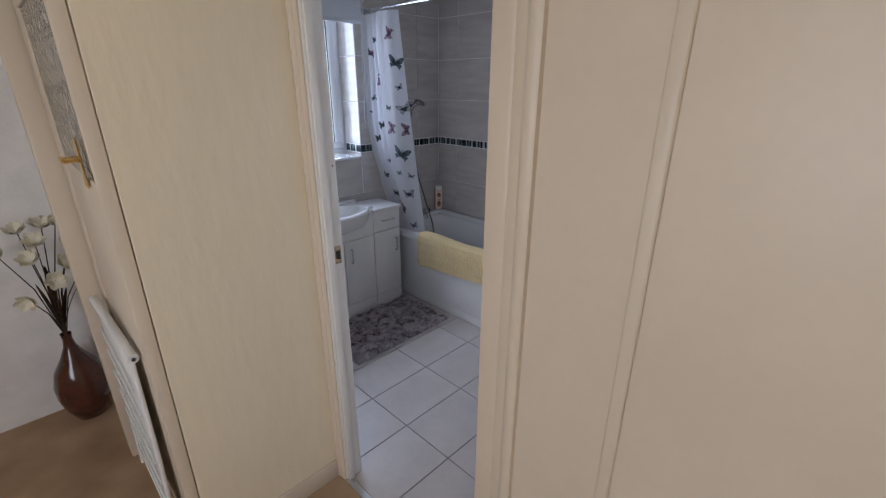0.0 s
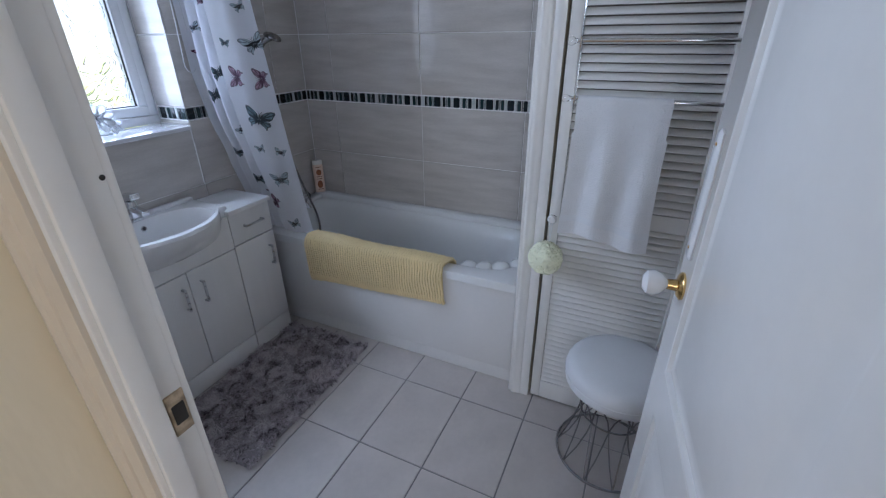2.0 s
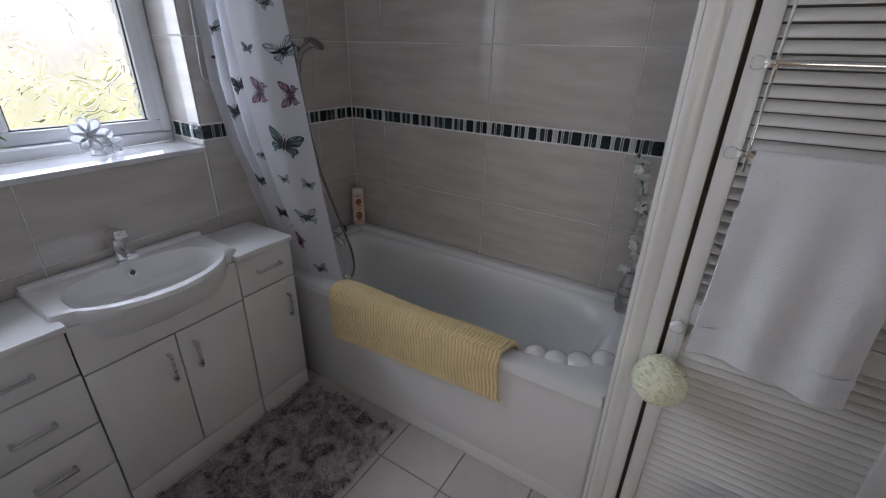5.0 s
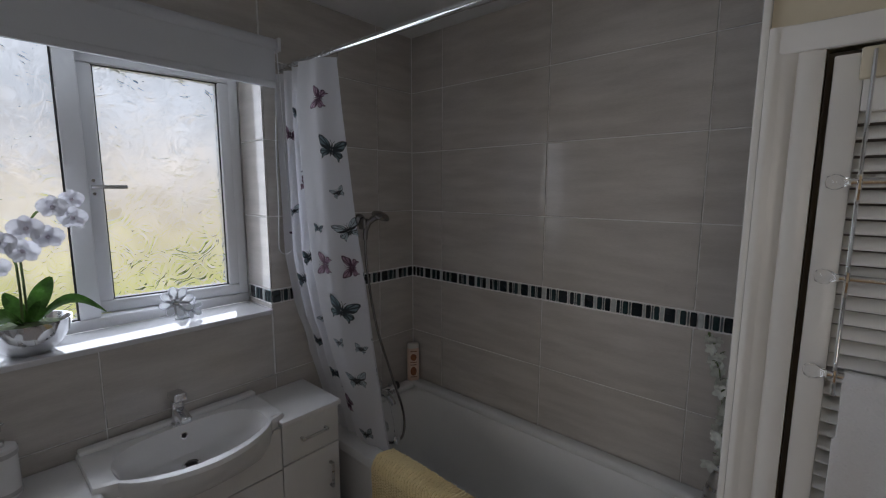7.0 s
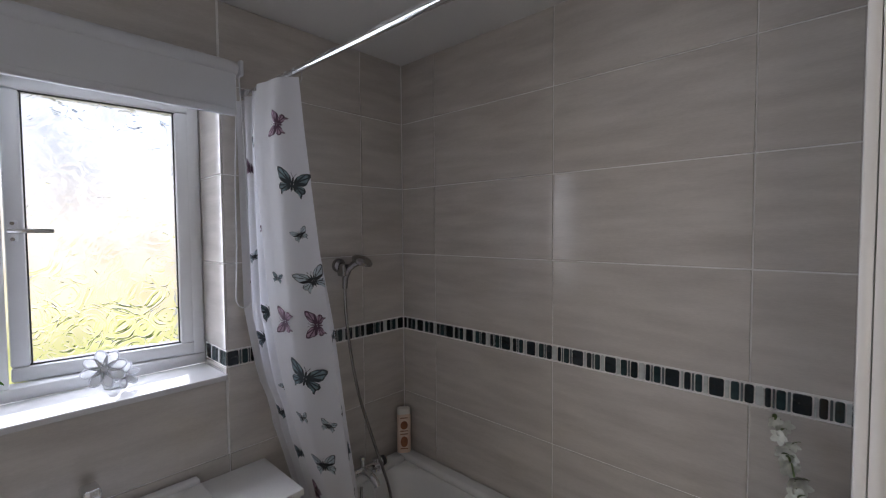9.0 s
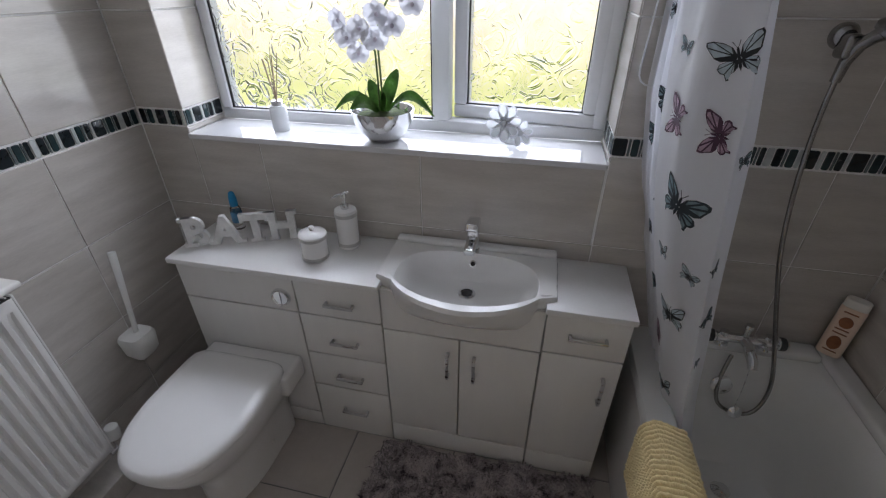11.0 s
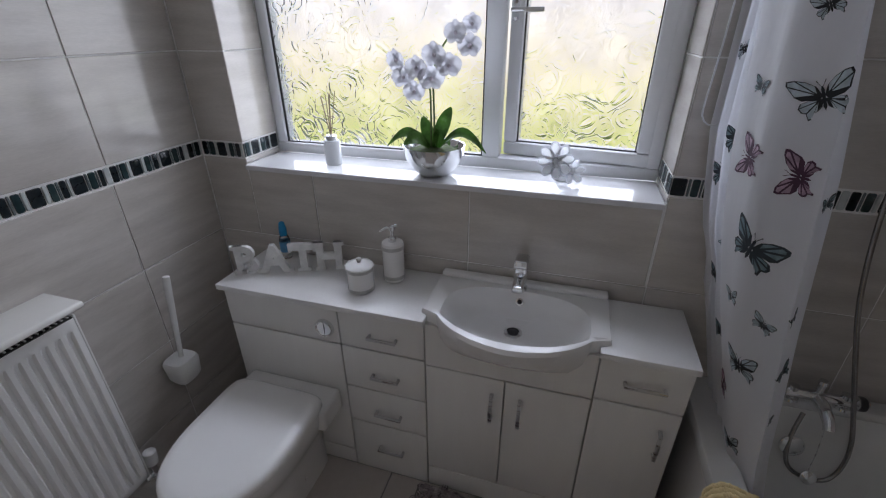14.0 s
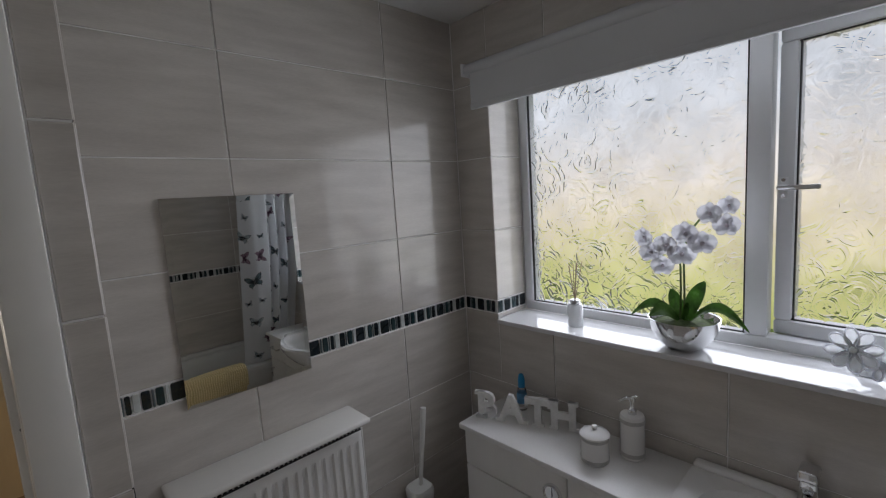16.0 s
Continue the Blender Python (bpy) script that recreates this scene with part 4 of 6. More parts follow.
# place on the cloth, height, width, turn, colour (0 teal, 1 plum, 2 black and pale blue)
for u, z, s, t, k in ((face(0.55), 1.965, 0.090, 1.35, 1), (face(0.70), 1.790, 0.125, -0.25, 0), (face(0.72), 1.635, 0.060, 0.4, 2), (face(0.82), 1.495, 0.110, 0.35, 2), (face(0.22), 1.500, 0.050, -0.2, 0),
                      (face(0.28), 1.362, 0.100, 1.40, 1), (face(0.78), 1.352, 0.100, 1.50, 1), (face(0.50), 1.180, 0.145, -0.35, 0), (face(0.28), 1.035, 0.060, 0.2, 2), (face(0.72), 1.015, 0.062, -0.35, 2),
                      (face(0.50), 0.872, 0.110, 0.10, 2), (face(0.08), 0.735, 0.095, 1.1, 1), (face(0.45), 0.610, 0.080, 0.3, 2),
                      (0.90, 1.050, 0.055, 0.3, 0), (0.93, 0.900, 0.070, 0.5, 0), (0.91, 0.76, 0.045, -0.3, 0), (0.95, 1.30, 0.05, 0.2, 0),
                      (0.555, 1.890, 0.075, 0.6, 2), (0.55, 1.745, 0.095, 1.3, 2), (0.57, 1.600, 0.05, 0.2, 0), (0.555, 1.42, 0.06, 0.8, 2), (0.56, 1.255, 0.06, 0.2, 0), (0.565, 1.09, 0.04, -0.4, 1), (0.56, 0.93, 0.06, 0.5, 2), (0.56, 0.78, 0.07, 0.2, 1),
                      (0.47, 1.94, 0.07, 0.3, 0), (0.49, 1.66, 0.085, -0.5, 1), (0.47, 1.38, 0.10, 0.2, 0), (0.48, 1.12, 0.06, 0.6, 2), (0.47, 0.86, 0.09, -0.2, 0),
                      (0.38, 1.80, 0.08, 0.5, 2), (0.37, 1.52, 0.09, -0.3, 0), (0.38, 1.22, 0.08, 0.1, 1), (0.37, 0.95, 0.06, 0.4, 2),
                      (0.25, 1.86, 0.09, -0.2, 1), (0.24, 1.56, 0.06, 0.4, 2), (0.25, 1.28, 0.10, 0.2, 0), (0.24, 1.00, 0.07, -0.5, 0),
                      (0.13, 1.78, 0.07, 0.3, 0), (0.12, 1.45, 0.09, 0.2, 1), (0.13, 1.10, 0.07, -0.3, 2)):
    butterfly(u, (2.102 - z) / 1.662, s * 0.9, t, k)

rail = thing("curtain_rail", (1.98, 2.15, 2.13), "white and chrome shower curtain rail", "rail")
part("pole", tube([(1.966, 2.945, 2.132), (1.982, 2.0, 2.134)], 0.0105, 14), M_CHROME, rail)
part("sleeve", tube([(1.982, 2.0, 2.134), (1.998, 1.36, 2.136)], 0.0125, 14), M_CHROME, rail, "telescopic outer tube")
part("end_cap", tube([(1.9975, 1.40, 2.136), (1.999, 1.357, 2.136)], [0.017, 0.02], 18), M_STEEL, rail)
part("end_cap", tube([(1.966, 2.925, 2.132), (1.966, 2.949, 2.132)], [0.017, 0.02], 18), M_STEEL, rail)
for k in range(7):
    y = 2.60 + 0.05 * k
    x = 1.9775 - 0.0164 * (y - 2.3)
    ring = [(x + 0.019 * math.cos(a) * 0.9, y, 2.120 + 0.024 * math.sin(a)) for a in [2 * math.pi * i / 14 for i in range(14)]]
    part("ring", tube(ring, 0.0018, 6, closed=True), M_STEEL, rail, "curtain ring")

# shaggy mat
MX0, MX1, MY0, MY1 = 1.172, 2.008, 2.135, 2.662
bathmat = thing("bath_mat", (1.59, 2.4, 0), "mottled grey shaggy bath mat on the floor", "mat")
part("backing", rbox(MX0 + 0.012, MX1 - 0.012, MY0 + 0.012, MY1 - 0.012, 0.0, 0.010, 0.003), M_MAT, bathmat)
rnd = random.Random(7)
vv, ff = [], []
for _ in range(15000):
    x, y = rnd.uniform(MX0 + 0.008, MX1 - 0.008), rnd.uniform(MY0 + 0.008, MY1 - 0.008)
    lump = noise.noise((x * 14, y * 14, 0.3))
    a = 2.2 * math.pi * noise.noise((x * 9, y * 9, 4)) + rnd.uniform(-0.9, 0.9)
    ln, h, w = rnd.uniform(0.016, 0.036), 0.014 + 0.010 * lump + rnd.uniform(-0.003, 0.008), rnd.uniform(0.0022, 0.0048)
    dx, dy = math.cos(a) * ln, math.sin(a) * ln
    px_, py_ = -math.sin(a) * w, math.cos(a) * w
    i = len(vv)
    vv += [(x - px_, y - py_, 0.004), (x + px_, y + py_, 0.004), (x + dx * 0.45 + px_ * 0.8, y + dy * 0.45 + py_ * 0.8, h), (x + dx * 0.45 - px_ * 0.8, y + dy * 0.45 - py_ * 0.8, h), (x + dx, y + dy, h * 0.75)]
    ff += [(i, i + 1, i + 2, i + 3), (i + 3, i + 2, i + 4)]
me = bpy.data.meshes.new("shag_surface")
me.from_pydata(vv, [], ff)
mt, n, l, p = shader("shag strands")
p.inputs["Roughness"].default_value = 0.85
tc, ns, geo, ad, rp = n.new("ShaderNodeTexCoord"), n.new("ShaderNodeTexNoise"), n.new("ShaderNodeNewGeometry"), n.new("ShaderNodeMath"), n.new("ShaderNodeValToRGB")
ns.inputs["Scale"].default_value, ns.inputs["Detail"].default_value, ns.inputs["Distortion"].default_value = 15, 4, 1.0
l.new(tc.outputs["Object"], ns.inputs["Vector"])
ad.operation = "MULTIPLY_ADD"
ad.inputs[1].default_value = 0.16
l.new(geo.outputs["Random Per Island"], ad.inputs[0]), l.new(ns.outputs[0], ad.inputs[2])
l.new(ad.outputs[0], rp.inputs[0]), l.new(rp.outputs[0], p.inputs["Base Color"])
rp.color_ramp.elements[0].position, rp.color_ramp.elements[0].color = 0.40, (0.050, 0.040, 0.048, 1)
rp.color_ramp.elements[1].position, rp.color_ramp.elements[1].color = 0.72, (0.55, 0.49, 0.49, 1)
x = rp.color_ramp.elements.new(0.53)
x.color = (0.30, 0.258, 0.262, 1)
me.materials.append(mt)
pile = new("shag_surface", me)
pile.parent = bathmat
pile.matrix_parent_inverse = bathmat.matrix_basis.inverted()
tagged(pile, "long soft grey pile", kind="stuff")

# yellow chenille mat over the bath edge
DRAPE = [(2.044, 0.345), (2.040, 0.375), (2.037, 0.45), (2.037, 0.53), (2.043, 0.568), (2.062, 0.582), (2.10, 0.582), (2.132, 0.576), (2.150, 0.550), (2.160, 0.49), (2.168, 0.42)]


def drape_at(s):
    s = min(0.9999, max(0, s)) * (len(DRAPE) - 1)
    i = int(s)
    f = s - i
    return (lerp(DRAPE[i][0], DRAPE[i + 1][0], f), lerp(DRAPE[i][1], DRAPE[i + 1][1], f))


def drape_point(u, v):
    x, z = drape_at(v)
    y = lerp(1.695, 2.500, u)
    hang = 1 - v * 2 if v < 0.5 else 0
    z += hang * (-0.020 + 0.055 * (1 - u)) + 0.004 * math.sin(9 * u)
    x -= 0.006 * hang * math.sin(6 * u + 1)
    return Vector((x, y + 0.012 * math.sin(5 * v), z))


ymat = thing("yellow_bath_mat", (2.05, 2.1, 0.56), "pale yellow ribbed chenille mat over the bath edge", "mat")
# Backing colour is darker than the tufts to paint shade between the ribs
part("cloth", sheet(drape_point, 60, 40, 0.006), surf("yellow backing with gap shade", (0.66, 0.51, 0.26), 0.95, var=0.08, scale=12, fine=200, bump=0.3), ymat)
vv, ff = [], []
rows_n = 56
for r_ in range(rows_n):
    u = (r_ + 0.5) / rows_n
    v = rnd.uniform(0, 0.01)
    while v < 0.985:
        uu = u + rnd.uniform(-0.0012, 0.0012) + 0.003 * math.sin(30 * v + r_ * 0.2)
        q = drape_point(min(0.998, max(0.002, uu)), v)
        e1, e2 = drape_point(uu + 0.004, v) - drape_point(uu - 0.004, v), drape_point(uu, v + 0.01) - drape_point(uu, v - 0.01)
        nn = e1.cross(e2).normalized()
        e1.normalize(), e2.normalize()
        if nn.x > 0.3 or nn.z < -0.6:
            nn = -nn
        if v > 0.62 and nn.x < 0:
            nn = -nn
        if v <= 0.55 and nn.z < -0.2:
            nn = -nn
        sx, sy, hh = 0.0056, rnd.uniform(0.0046, 0.0062), rnd.uniform(0.0065, 0.0105)
        i = len(vv)
        for a in range(6):
            c, s = math.cos(a * math.pi / 3), math.sin(a * math.pi / 3)
            vv.append(q + e1 * c * sx + e2 * s * sy + nn * 0.0005)
        for a in range(6):
            c, s = math.cos(a * math.pi / 3), math.sin(a * math.pi / 3)
            vv.append(q + e1 * c * sx * 0.75 + e2 * s * sy * 0.8 + nn * hh * 0.7)
        vv.append(q + nn * hh)
        for a in range(6):
            b = (a + 1) % 6
            ff += [(i + a, i + b, i + 6 + b, i + 6 + a), (i + 6 + a, i + 6 + b, i + 12)]
        v += rnd.uniform(0.0125, 0.0155)
me = bpy.data.meshes.new("chenille_surface")
me.from_pydata([tuple(q) for q in vv], [], ff)
me.polygons.foreach_set("use_smooth", [True] * len(me.polygons))
me.materials.append(M_YTOWEL)
tf = new("chenille_surface", me)
tf.parent = ymat
tf.matrix_parent_inverse = ymat.matrix_basis.inverted()
tagged(tf, "rows of soft chenille tufts", kind="stuff")

# towel tower on the louvred door
TBX = 1.985
tower = thing("towel_rack", (TBX, 0.98, 1.3), "chrome over-door towel rack with acrylic knobs", "towel rack")
for y in (1.202, 0.775):
    part("upright", tube([(CUP - 0.004, y, 1.868), (CUP - 0.024, y, 1.866), (TBX + 0.012, y, 1.84), (TBX + 0.010, y, 1.60), (TBX + 0.010, y, 1.315), (TBX + 0.004, y, 1.300), (TBX - 0.012, y, 1.305), (TBX - 0.014, y, 1.325)], 0.0032, 8), M_CHROME, tower)
    part("hanger", rbox(CUP - 0.022, CUP - 0.007, y - 0.016, y + 0.016, 1.825, 1.874, 0.003), M_CREAMW, tower, "cream plastic door bracket")
for z in (1.335, 1.502, 1.660):
    bar = part("bar", tube([(TBX, 0.765, z), (TBX, 1.212, z)], 0.0065, 14), M_CHROME, tower)
    for y, d in ((1.212, 1), (0.765, -1)):
        part("end_knob", moved(lathe([(0.006, 0), (0.007, 0.006), (0.012, 0.014), (0.013, 0.022), (0.009, 0.030), (0.001, 0.032)], 16), Matrix.Translation((TBX, y, z)) @ Matrix.Rotation(radians(-90 * d), 4, "X")), M_CLEAR, bar, "clear faceted knob")
    for y in (1.202, 0.775):
        part("clip", tube([(TBX + 0.010, y, z + 0.018), (TBX - 0.010, y, z + 0.010), (TBX - 0.012, y, z - 0.012), (TBX - 0.003, y, z - 0.030), (TBX + 0.008, y, z - 0.022)], 0.0028, 6), M_CHROME, tower)


def towel_point(u, v):
    y = lerp(1.190, 0.915, u) + 0.012 * (v if v > 0.5 else 0) * (1 - 2 * u)
    if v < 0.30:
        k = v / 0.30
        x, z = TBX + 0.012, lerp(0.98, 1.336, k)
    elif v < 0.36:
        a = math.pi * (v - 0.30) / 0.06
        x, z = TBX + 0.0 + 0.0115 * math.cos(a), 1.336 + 0.0105 * math.sin(a)
    else:
        k = (v - 0.36) / 0.64
        x, z = TBX - 0.012 - 0.012 * k - 0.010 * k * math.sin(2 * math.pi * (2.3 * u + 0.3)) - 0.004 * k * math.sin(13 * u + 5 * k), lerp(1.336, 0.872 - 0.028 * u + 0.008 * math.sin(6 * u), k)
        y += 0.006 * math.sin(5 * k + 2) * (0.5 - u)
    return Vector((x, y, z))


wt = thing("hand_towel", (TBX, 1.05, 0.9), "white terry hand towel hung over the rack", "towel")
part("cloth", sheet(towel_point, 44, 90, 0.005), M_WTOWEL, wt)
part("woven_band", sheet(lambda u, v: towel_point(u, 0.90 + 0.03 * v) + Vector((-0.0056, 0, 0)), 44, 3), M_UPVC, wt, "flat woven border")

# bath puff hung on the cupboard knob
puff = thing("bath_puff", (1.985, 1.235, 0.765), "pale lemon net bath puff on the knob", "bath puff")
bm = bmesh.new()
bmesh.ops.create_icosphere(bm, subdivisions=5, radius=1)
for v in bm.verts:
    d = v.co.normalized()
    w = abs(noise.noise(d * 3.2)) * 0.22 + abs(noise.noise(d * 8 + Vector((3, 1, 2)))) * 0.30 + abs(noise.noise(d * 19)) * 0.30
    v.co = d * (0.068 - 0.026 * w)
    v.co += Vector((1.968, 1.238, 0.757))
part("ruffle", bm, surf("lemon net", (0.88, 0.89, 0.66), 0.8, var=0.05, scale=30, fine=200, bump=0.5), puff)
part("cord", tube([(1.985, 1.232, 0.82), (1.987, 1.2300, 0.87), (1.989, 1.229, 0.897), (1.989, 1.233, 0.917), (1.989, 1.238, 0.897), (1.985, 1.236, 0.87), (1.983, 1.234, 0.82)], 0.0016, 6), M_UPVC, puff)

# stool
SX, SY = 1.852, 0.902
stool = thing("stool", (SX, SY, 0), "round padded stool on a waisted chrome wire cage", "stool")
seat = part("seat", lathe([(0.001, 0.462), (0.10, 0.461), (0.155, 0.456), (0.180, 0.446), (0.191, 0.430), (0.194, 0.410), (0.193, 0.385), (0.190, 0.372), (0.182, 0.364), (0.001, 0.362)], 56, (SX, SY, 0), False), M_SEATV, stool, "pale grey leatherette padded seat")
part("seam", tube([(SX + 0.1945 * math.cos(2 * math.pi * k / 48), SY + 0.1945 * math.sin(2 * math.pi * k / 48), 0.404) for k in range(48)], 0.0012, 6, closed=True), M_SEATV, seat)


def ring_pts(r, z, k=40):
    return [(SX + r * math.cos(2 * math.pi * i / k), SY + r * math.sin(2 * math.pi * i / k), z) for i in range(k)]


M_WIRE = surf("dull chrome wire", (0.36, 0.36, 0.37), 0.22, metal=1, var=0.12, scale=12, fine=90, bump=0.02)
for r, z, th in ((0.184, 0.006, 0.0052), (0.116, 0.225, 0.0036), (0.158, 0.356, 0.004)):
    part("hoop", tube(ring_pts(r, z), th, 8, closed=True), M_WIRE, stool)
for k in range(11):
    a0 = 2 * math.pi * k / 11
    for sgn in (1, -1):
        lower = [(0.184, a0, 0.006), (0.146, a0 + sgn * 0.11, 0.09), (0.124, a0 + sgn * 0.21, 0.165), (0.116, a0 + sgn * 0.286, 0.225)]
        upper = [(0.116, a0 + sgn * 0.286, 0.225), (0.128, a0 + sgn * 0.19, 0.285), (0.158, a0 + sgn * 0.05, 0.358)]
        for run in (lower, upper):
            part("wire", tube([(SX + r * math.cos(a), SY + r * math.sin(a), z) for r, a, z in run], 0.0029, 6), M_WIRE, stool)

# ---- shower and bath end ----
shower = thing("shower_set", (2.34, 2.93, 1.5), "chrome hand shower with hose on the tiled wall", "shower")
part("wall_bracket", joined(moved(lathe([(0.030, 0), (0.030, 0.012), (0.024, 0.022), (0.016, 0.03)], 24), pose(2.335, 2.949, 1.500, 90)), rbox(2.318, 2.352, 2.885, 2.935, 1.455, 1.51, 0.01, 3)), M_DARKCH, shower)
hp = [(2.338, 2.905, 1.405), (2.339, 2.902, 1.450), (2.346, 2.886, 1.488), (2.357, 2.866, 1.508), (2.368, 2.846, 1.520)]
hs = part("handset", tube(hp, [0.011, 0.013, 0.014, 0.015, 0.018], 14), M_DARKCH, shower)
part("spray_head", moved(lathe([(0.018, 0.022), (0.036, 0.016), (0.045, 0.006), (0.044, -0.004), (0.036, -0.008), (0.001, -0.008)], 28), Matrix.Translation((2.374, 2.832, 1.519)) @ Matrix.Rotation(radians(22), 4, "X") @ Matrix.Rotation(radians(10), 4, "Y")), M_DARKCH, hs, "round spray head")
hose = [(2.338, 2.905, 1.405), (2.338, 2.90, 1.30), (2.346, 2.88, 1.13), (2.375, 2.868, 0.95), (2.42, 2.852, 0.78), (2.464, 2.838, 0.628), (2.493, 2.82, 0.51), (2.494, 2.805, 0.431),
        (2.47, 2.79, 0.378), (2.43, 2.785, 0.362), (2.378, 2.79, 0.374), (2.350, 2.80, 0.410), (2.350, 2.825, 0.48), (2.374, 2.86, 0.575)]
dense = []
for i in range(len(hose) - 1):
    p0, p1, p2, p3 = [Vector(hose[max(0, min(len(hose) - 1, i + k))]) for k in (-1, 0, 1, 2)]
    for t in (0, 0.25, 0.5, 0.75):
        dense.append(0.5 * ((2 * p1) + (p2 - p0) * t + (2 * p0 - 5 * p1 + 4 * p2 - p3) * t * t + (3 * p1 - p0 - 3 * p2 + p3) * t ** 3))
part("hose", tube(dense, 0.0065, 10), M_DARKCH, shower, "ribbed steel hose")
mixer = thing("bath_tap", (2.40, 2.9, 0.56), "chrome bath mixer tap with two handles", "tap")
part("body", tube([(2.315, 2.885, 0.605), (2.49, 2.885, 0.605)], 0.017, 16), M_CHROME, mixer)
for x in (2.335, 2.47):
    part("leg", joined(moved(lathe([(0.024, 0), (0.022, 0.008), (0.014, 0.012), (0.014, 0.05)], 20), pose(x, 2.885, 0.580))), M_CHROME, mixer)
for x, d in ((2.490, 1), (2.315, -1)):
    h_ = part("handle", moved(lathe([(0.015, 0), (0.021, 0.006), (0.021, 0.03), (0.016, 0.036), (0.001, 0.037)], 18), pose(x, 2.885, 0.605, 0, 90 * d, 0)), M_CHROME, mixer)
    part("grip", moved(lathe([(0.0215, 0.010), (0.0225, 0.014), (0.0225, 0.024), (0.0215, 0.028)], 18, cap=False), pose(x, 2.885, 0.605, 0, 90 * d, 0)), M_RUBBER, h_, "dark grip ring")
part("spout", tube([(2.40, 2.885, 0.600), (2.40, 2.84, 0.605), (2.40, 2.795, 0.590), (2.40, 2.78, 0.572)], [0.018, 0.017, 0.015, 0.014], 14), M_CHROME, mixer)
part("diverter", moved(lathe([(0.010, 0), (0.010, 0.03), (0.014, 0.034), (0.012, 0.045), (0.001, 0.046)], 16), pose(2.40, 2.885, 0.620)), M_CHROME, mixer)
part("plug_chain", tube([(2.43, 2.86, 0.56), (2.425, 2.83, 0.52), (2.415, 2.80, 0.46), (2.405, 2.78, 0.40)], 0.0016, 6), M_STEEL, mixer)
part("plug", moved(lathe([(0.020, 0), (0.022, 0.008), (0.015, 0.014), (0.001, 0.015)], 18), pose(2.404, 2.772, 0.385, 70)), M_CHROME, mixer)

M_PEACH = surf("peach plastic", (0.86, 0.68, 0.55), 0.35, var=0.05, scale=12)
M_BROWN = surf("brown print", (0.33, 0.12, 0.05), 0.5, var=0.2, scale=30)
M_OFFW = surf("off-white plastic", (0.85, 0.82, 0.76), 0.3, var=0.03, scale=12)
lotion = thing("shampoo_bottle", (2.655, 2.90, 0.587), "peach shampoo bottle with brown print", "bottle")
B0 = pose(2.655, 2.900, 0.587, 0, 0, -38)
part("bottle", moved(loft([sup(0, 0, 0.030, 0.018, 3.5, 0.0, 32), sup(0, 0, 0.033, 0.020, 3.5, 0.006, 32), sup(0, 0, 0.033, 0.020, 3.5, 0.175, 32), sup(0, 0, 0.031, 0.019, 3.5, 0.185, 32)]), B0), M_PEACH, lotion)
part("cap", moved(loft([sup(0, 0, 0.031, 0.019, 3.5, 0.186, 32), sup(0, 0, 0.031, 0.019, 3.5, 0.208, 32), sup(0, 0, 0.028, 0.017, 3.5, 0.212, 32)]), B0), M_OFFW, lotion, "off-white flip cap")
for z, h in ((0.135, 0.020), (0.055, 0.026)):
    part("print", moved(loft([sup(0, 0, 0.017, h, 2, 0.0, 24), sup(0, 0, 0.017, h, 2, 0.0012, 24)]), B0 @ Matrix.Translation((0, -0.0203, z)) @ Matrix.Rotation(radians(90), 4, "X")), M_BROWN, lotion, "brown oval fruit print")
for z in (0.168, 0.105, 0.090, 0.020):
    part("lettering_bar", moved(boxes((-0.018, 0.018, -0.0212, -0.0195, z, z + 0.004)), B0), M_BROWN, lotion, "", False)

M_PETAL = surf("white silk petal", (0.85, 0.85, 0.88), 0.55, var=0.04, scale=60, fine=200, bump=0.1)
n, l = M_PETAL.node_tree.nodes, M_PETAL.node_tree.links
trl, mx = n.new("ShaderNodeBsdfTranslucent"), n.new("ShaderNodeMixShader")
trl.inputs[0].default_value = (0.84, 0.84, 0.9, 1)
mx.inputs[0].default_value = 0.22
l.new(n["Principled BSDF"].outputs[0], mx.inputs[1]), l.new(trl.outputs[0], mx.inputs[2])
l.new(mx.outputs[0], n["Material Output"].inputs[0])
M_STEM = surf("green stem", (0.10, 0.16, 0.04), 0.5, var=0.2, scale=40)
M_LEAF = surf("glossy green leaf", (0.10, 0.20, 0.05), 0.26, var=0.4, scale=25, fine=120, bump=0.1)
M_LILAC = surf("pale lilac centre", (0.70, 0.64, 0.70), 0.6, var=0.2, scale=60)


def petal_mesh(length, width, cup, nseg=6):
    """One petal from the origin along x, cupped upwards."""
    bm = bmesh.new()
    rows = []
    for i in range(nseg + 1):
        t = i / nseg
        w = width * math.sin(math.pi * min(0.97, 0.12 + 0.85 * t ** 1.15)) ** 0.6
        z = cup * t * t
        rows.append([bm.verts.new((length * t, w * s / 2, z + abs(s) * width * 0.10)) for s in (-1, -0.5, 0, 0.5, 1)])
    for a, b in zip(rows, rows[1:]):
        for k in range(4):
            bm.faces.new((a[k], a[k + 1], b[k + 1], b[k]))
    return bm


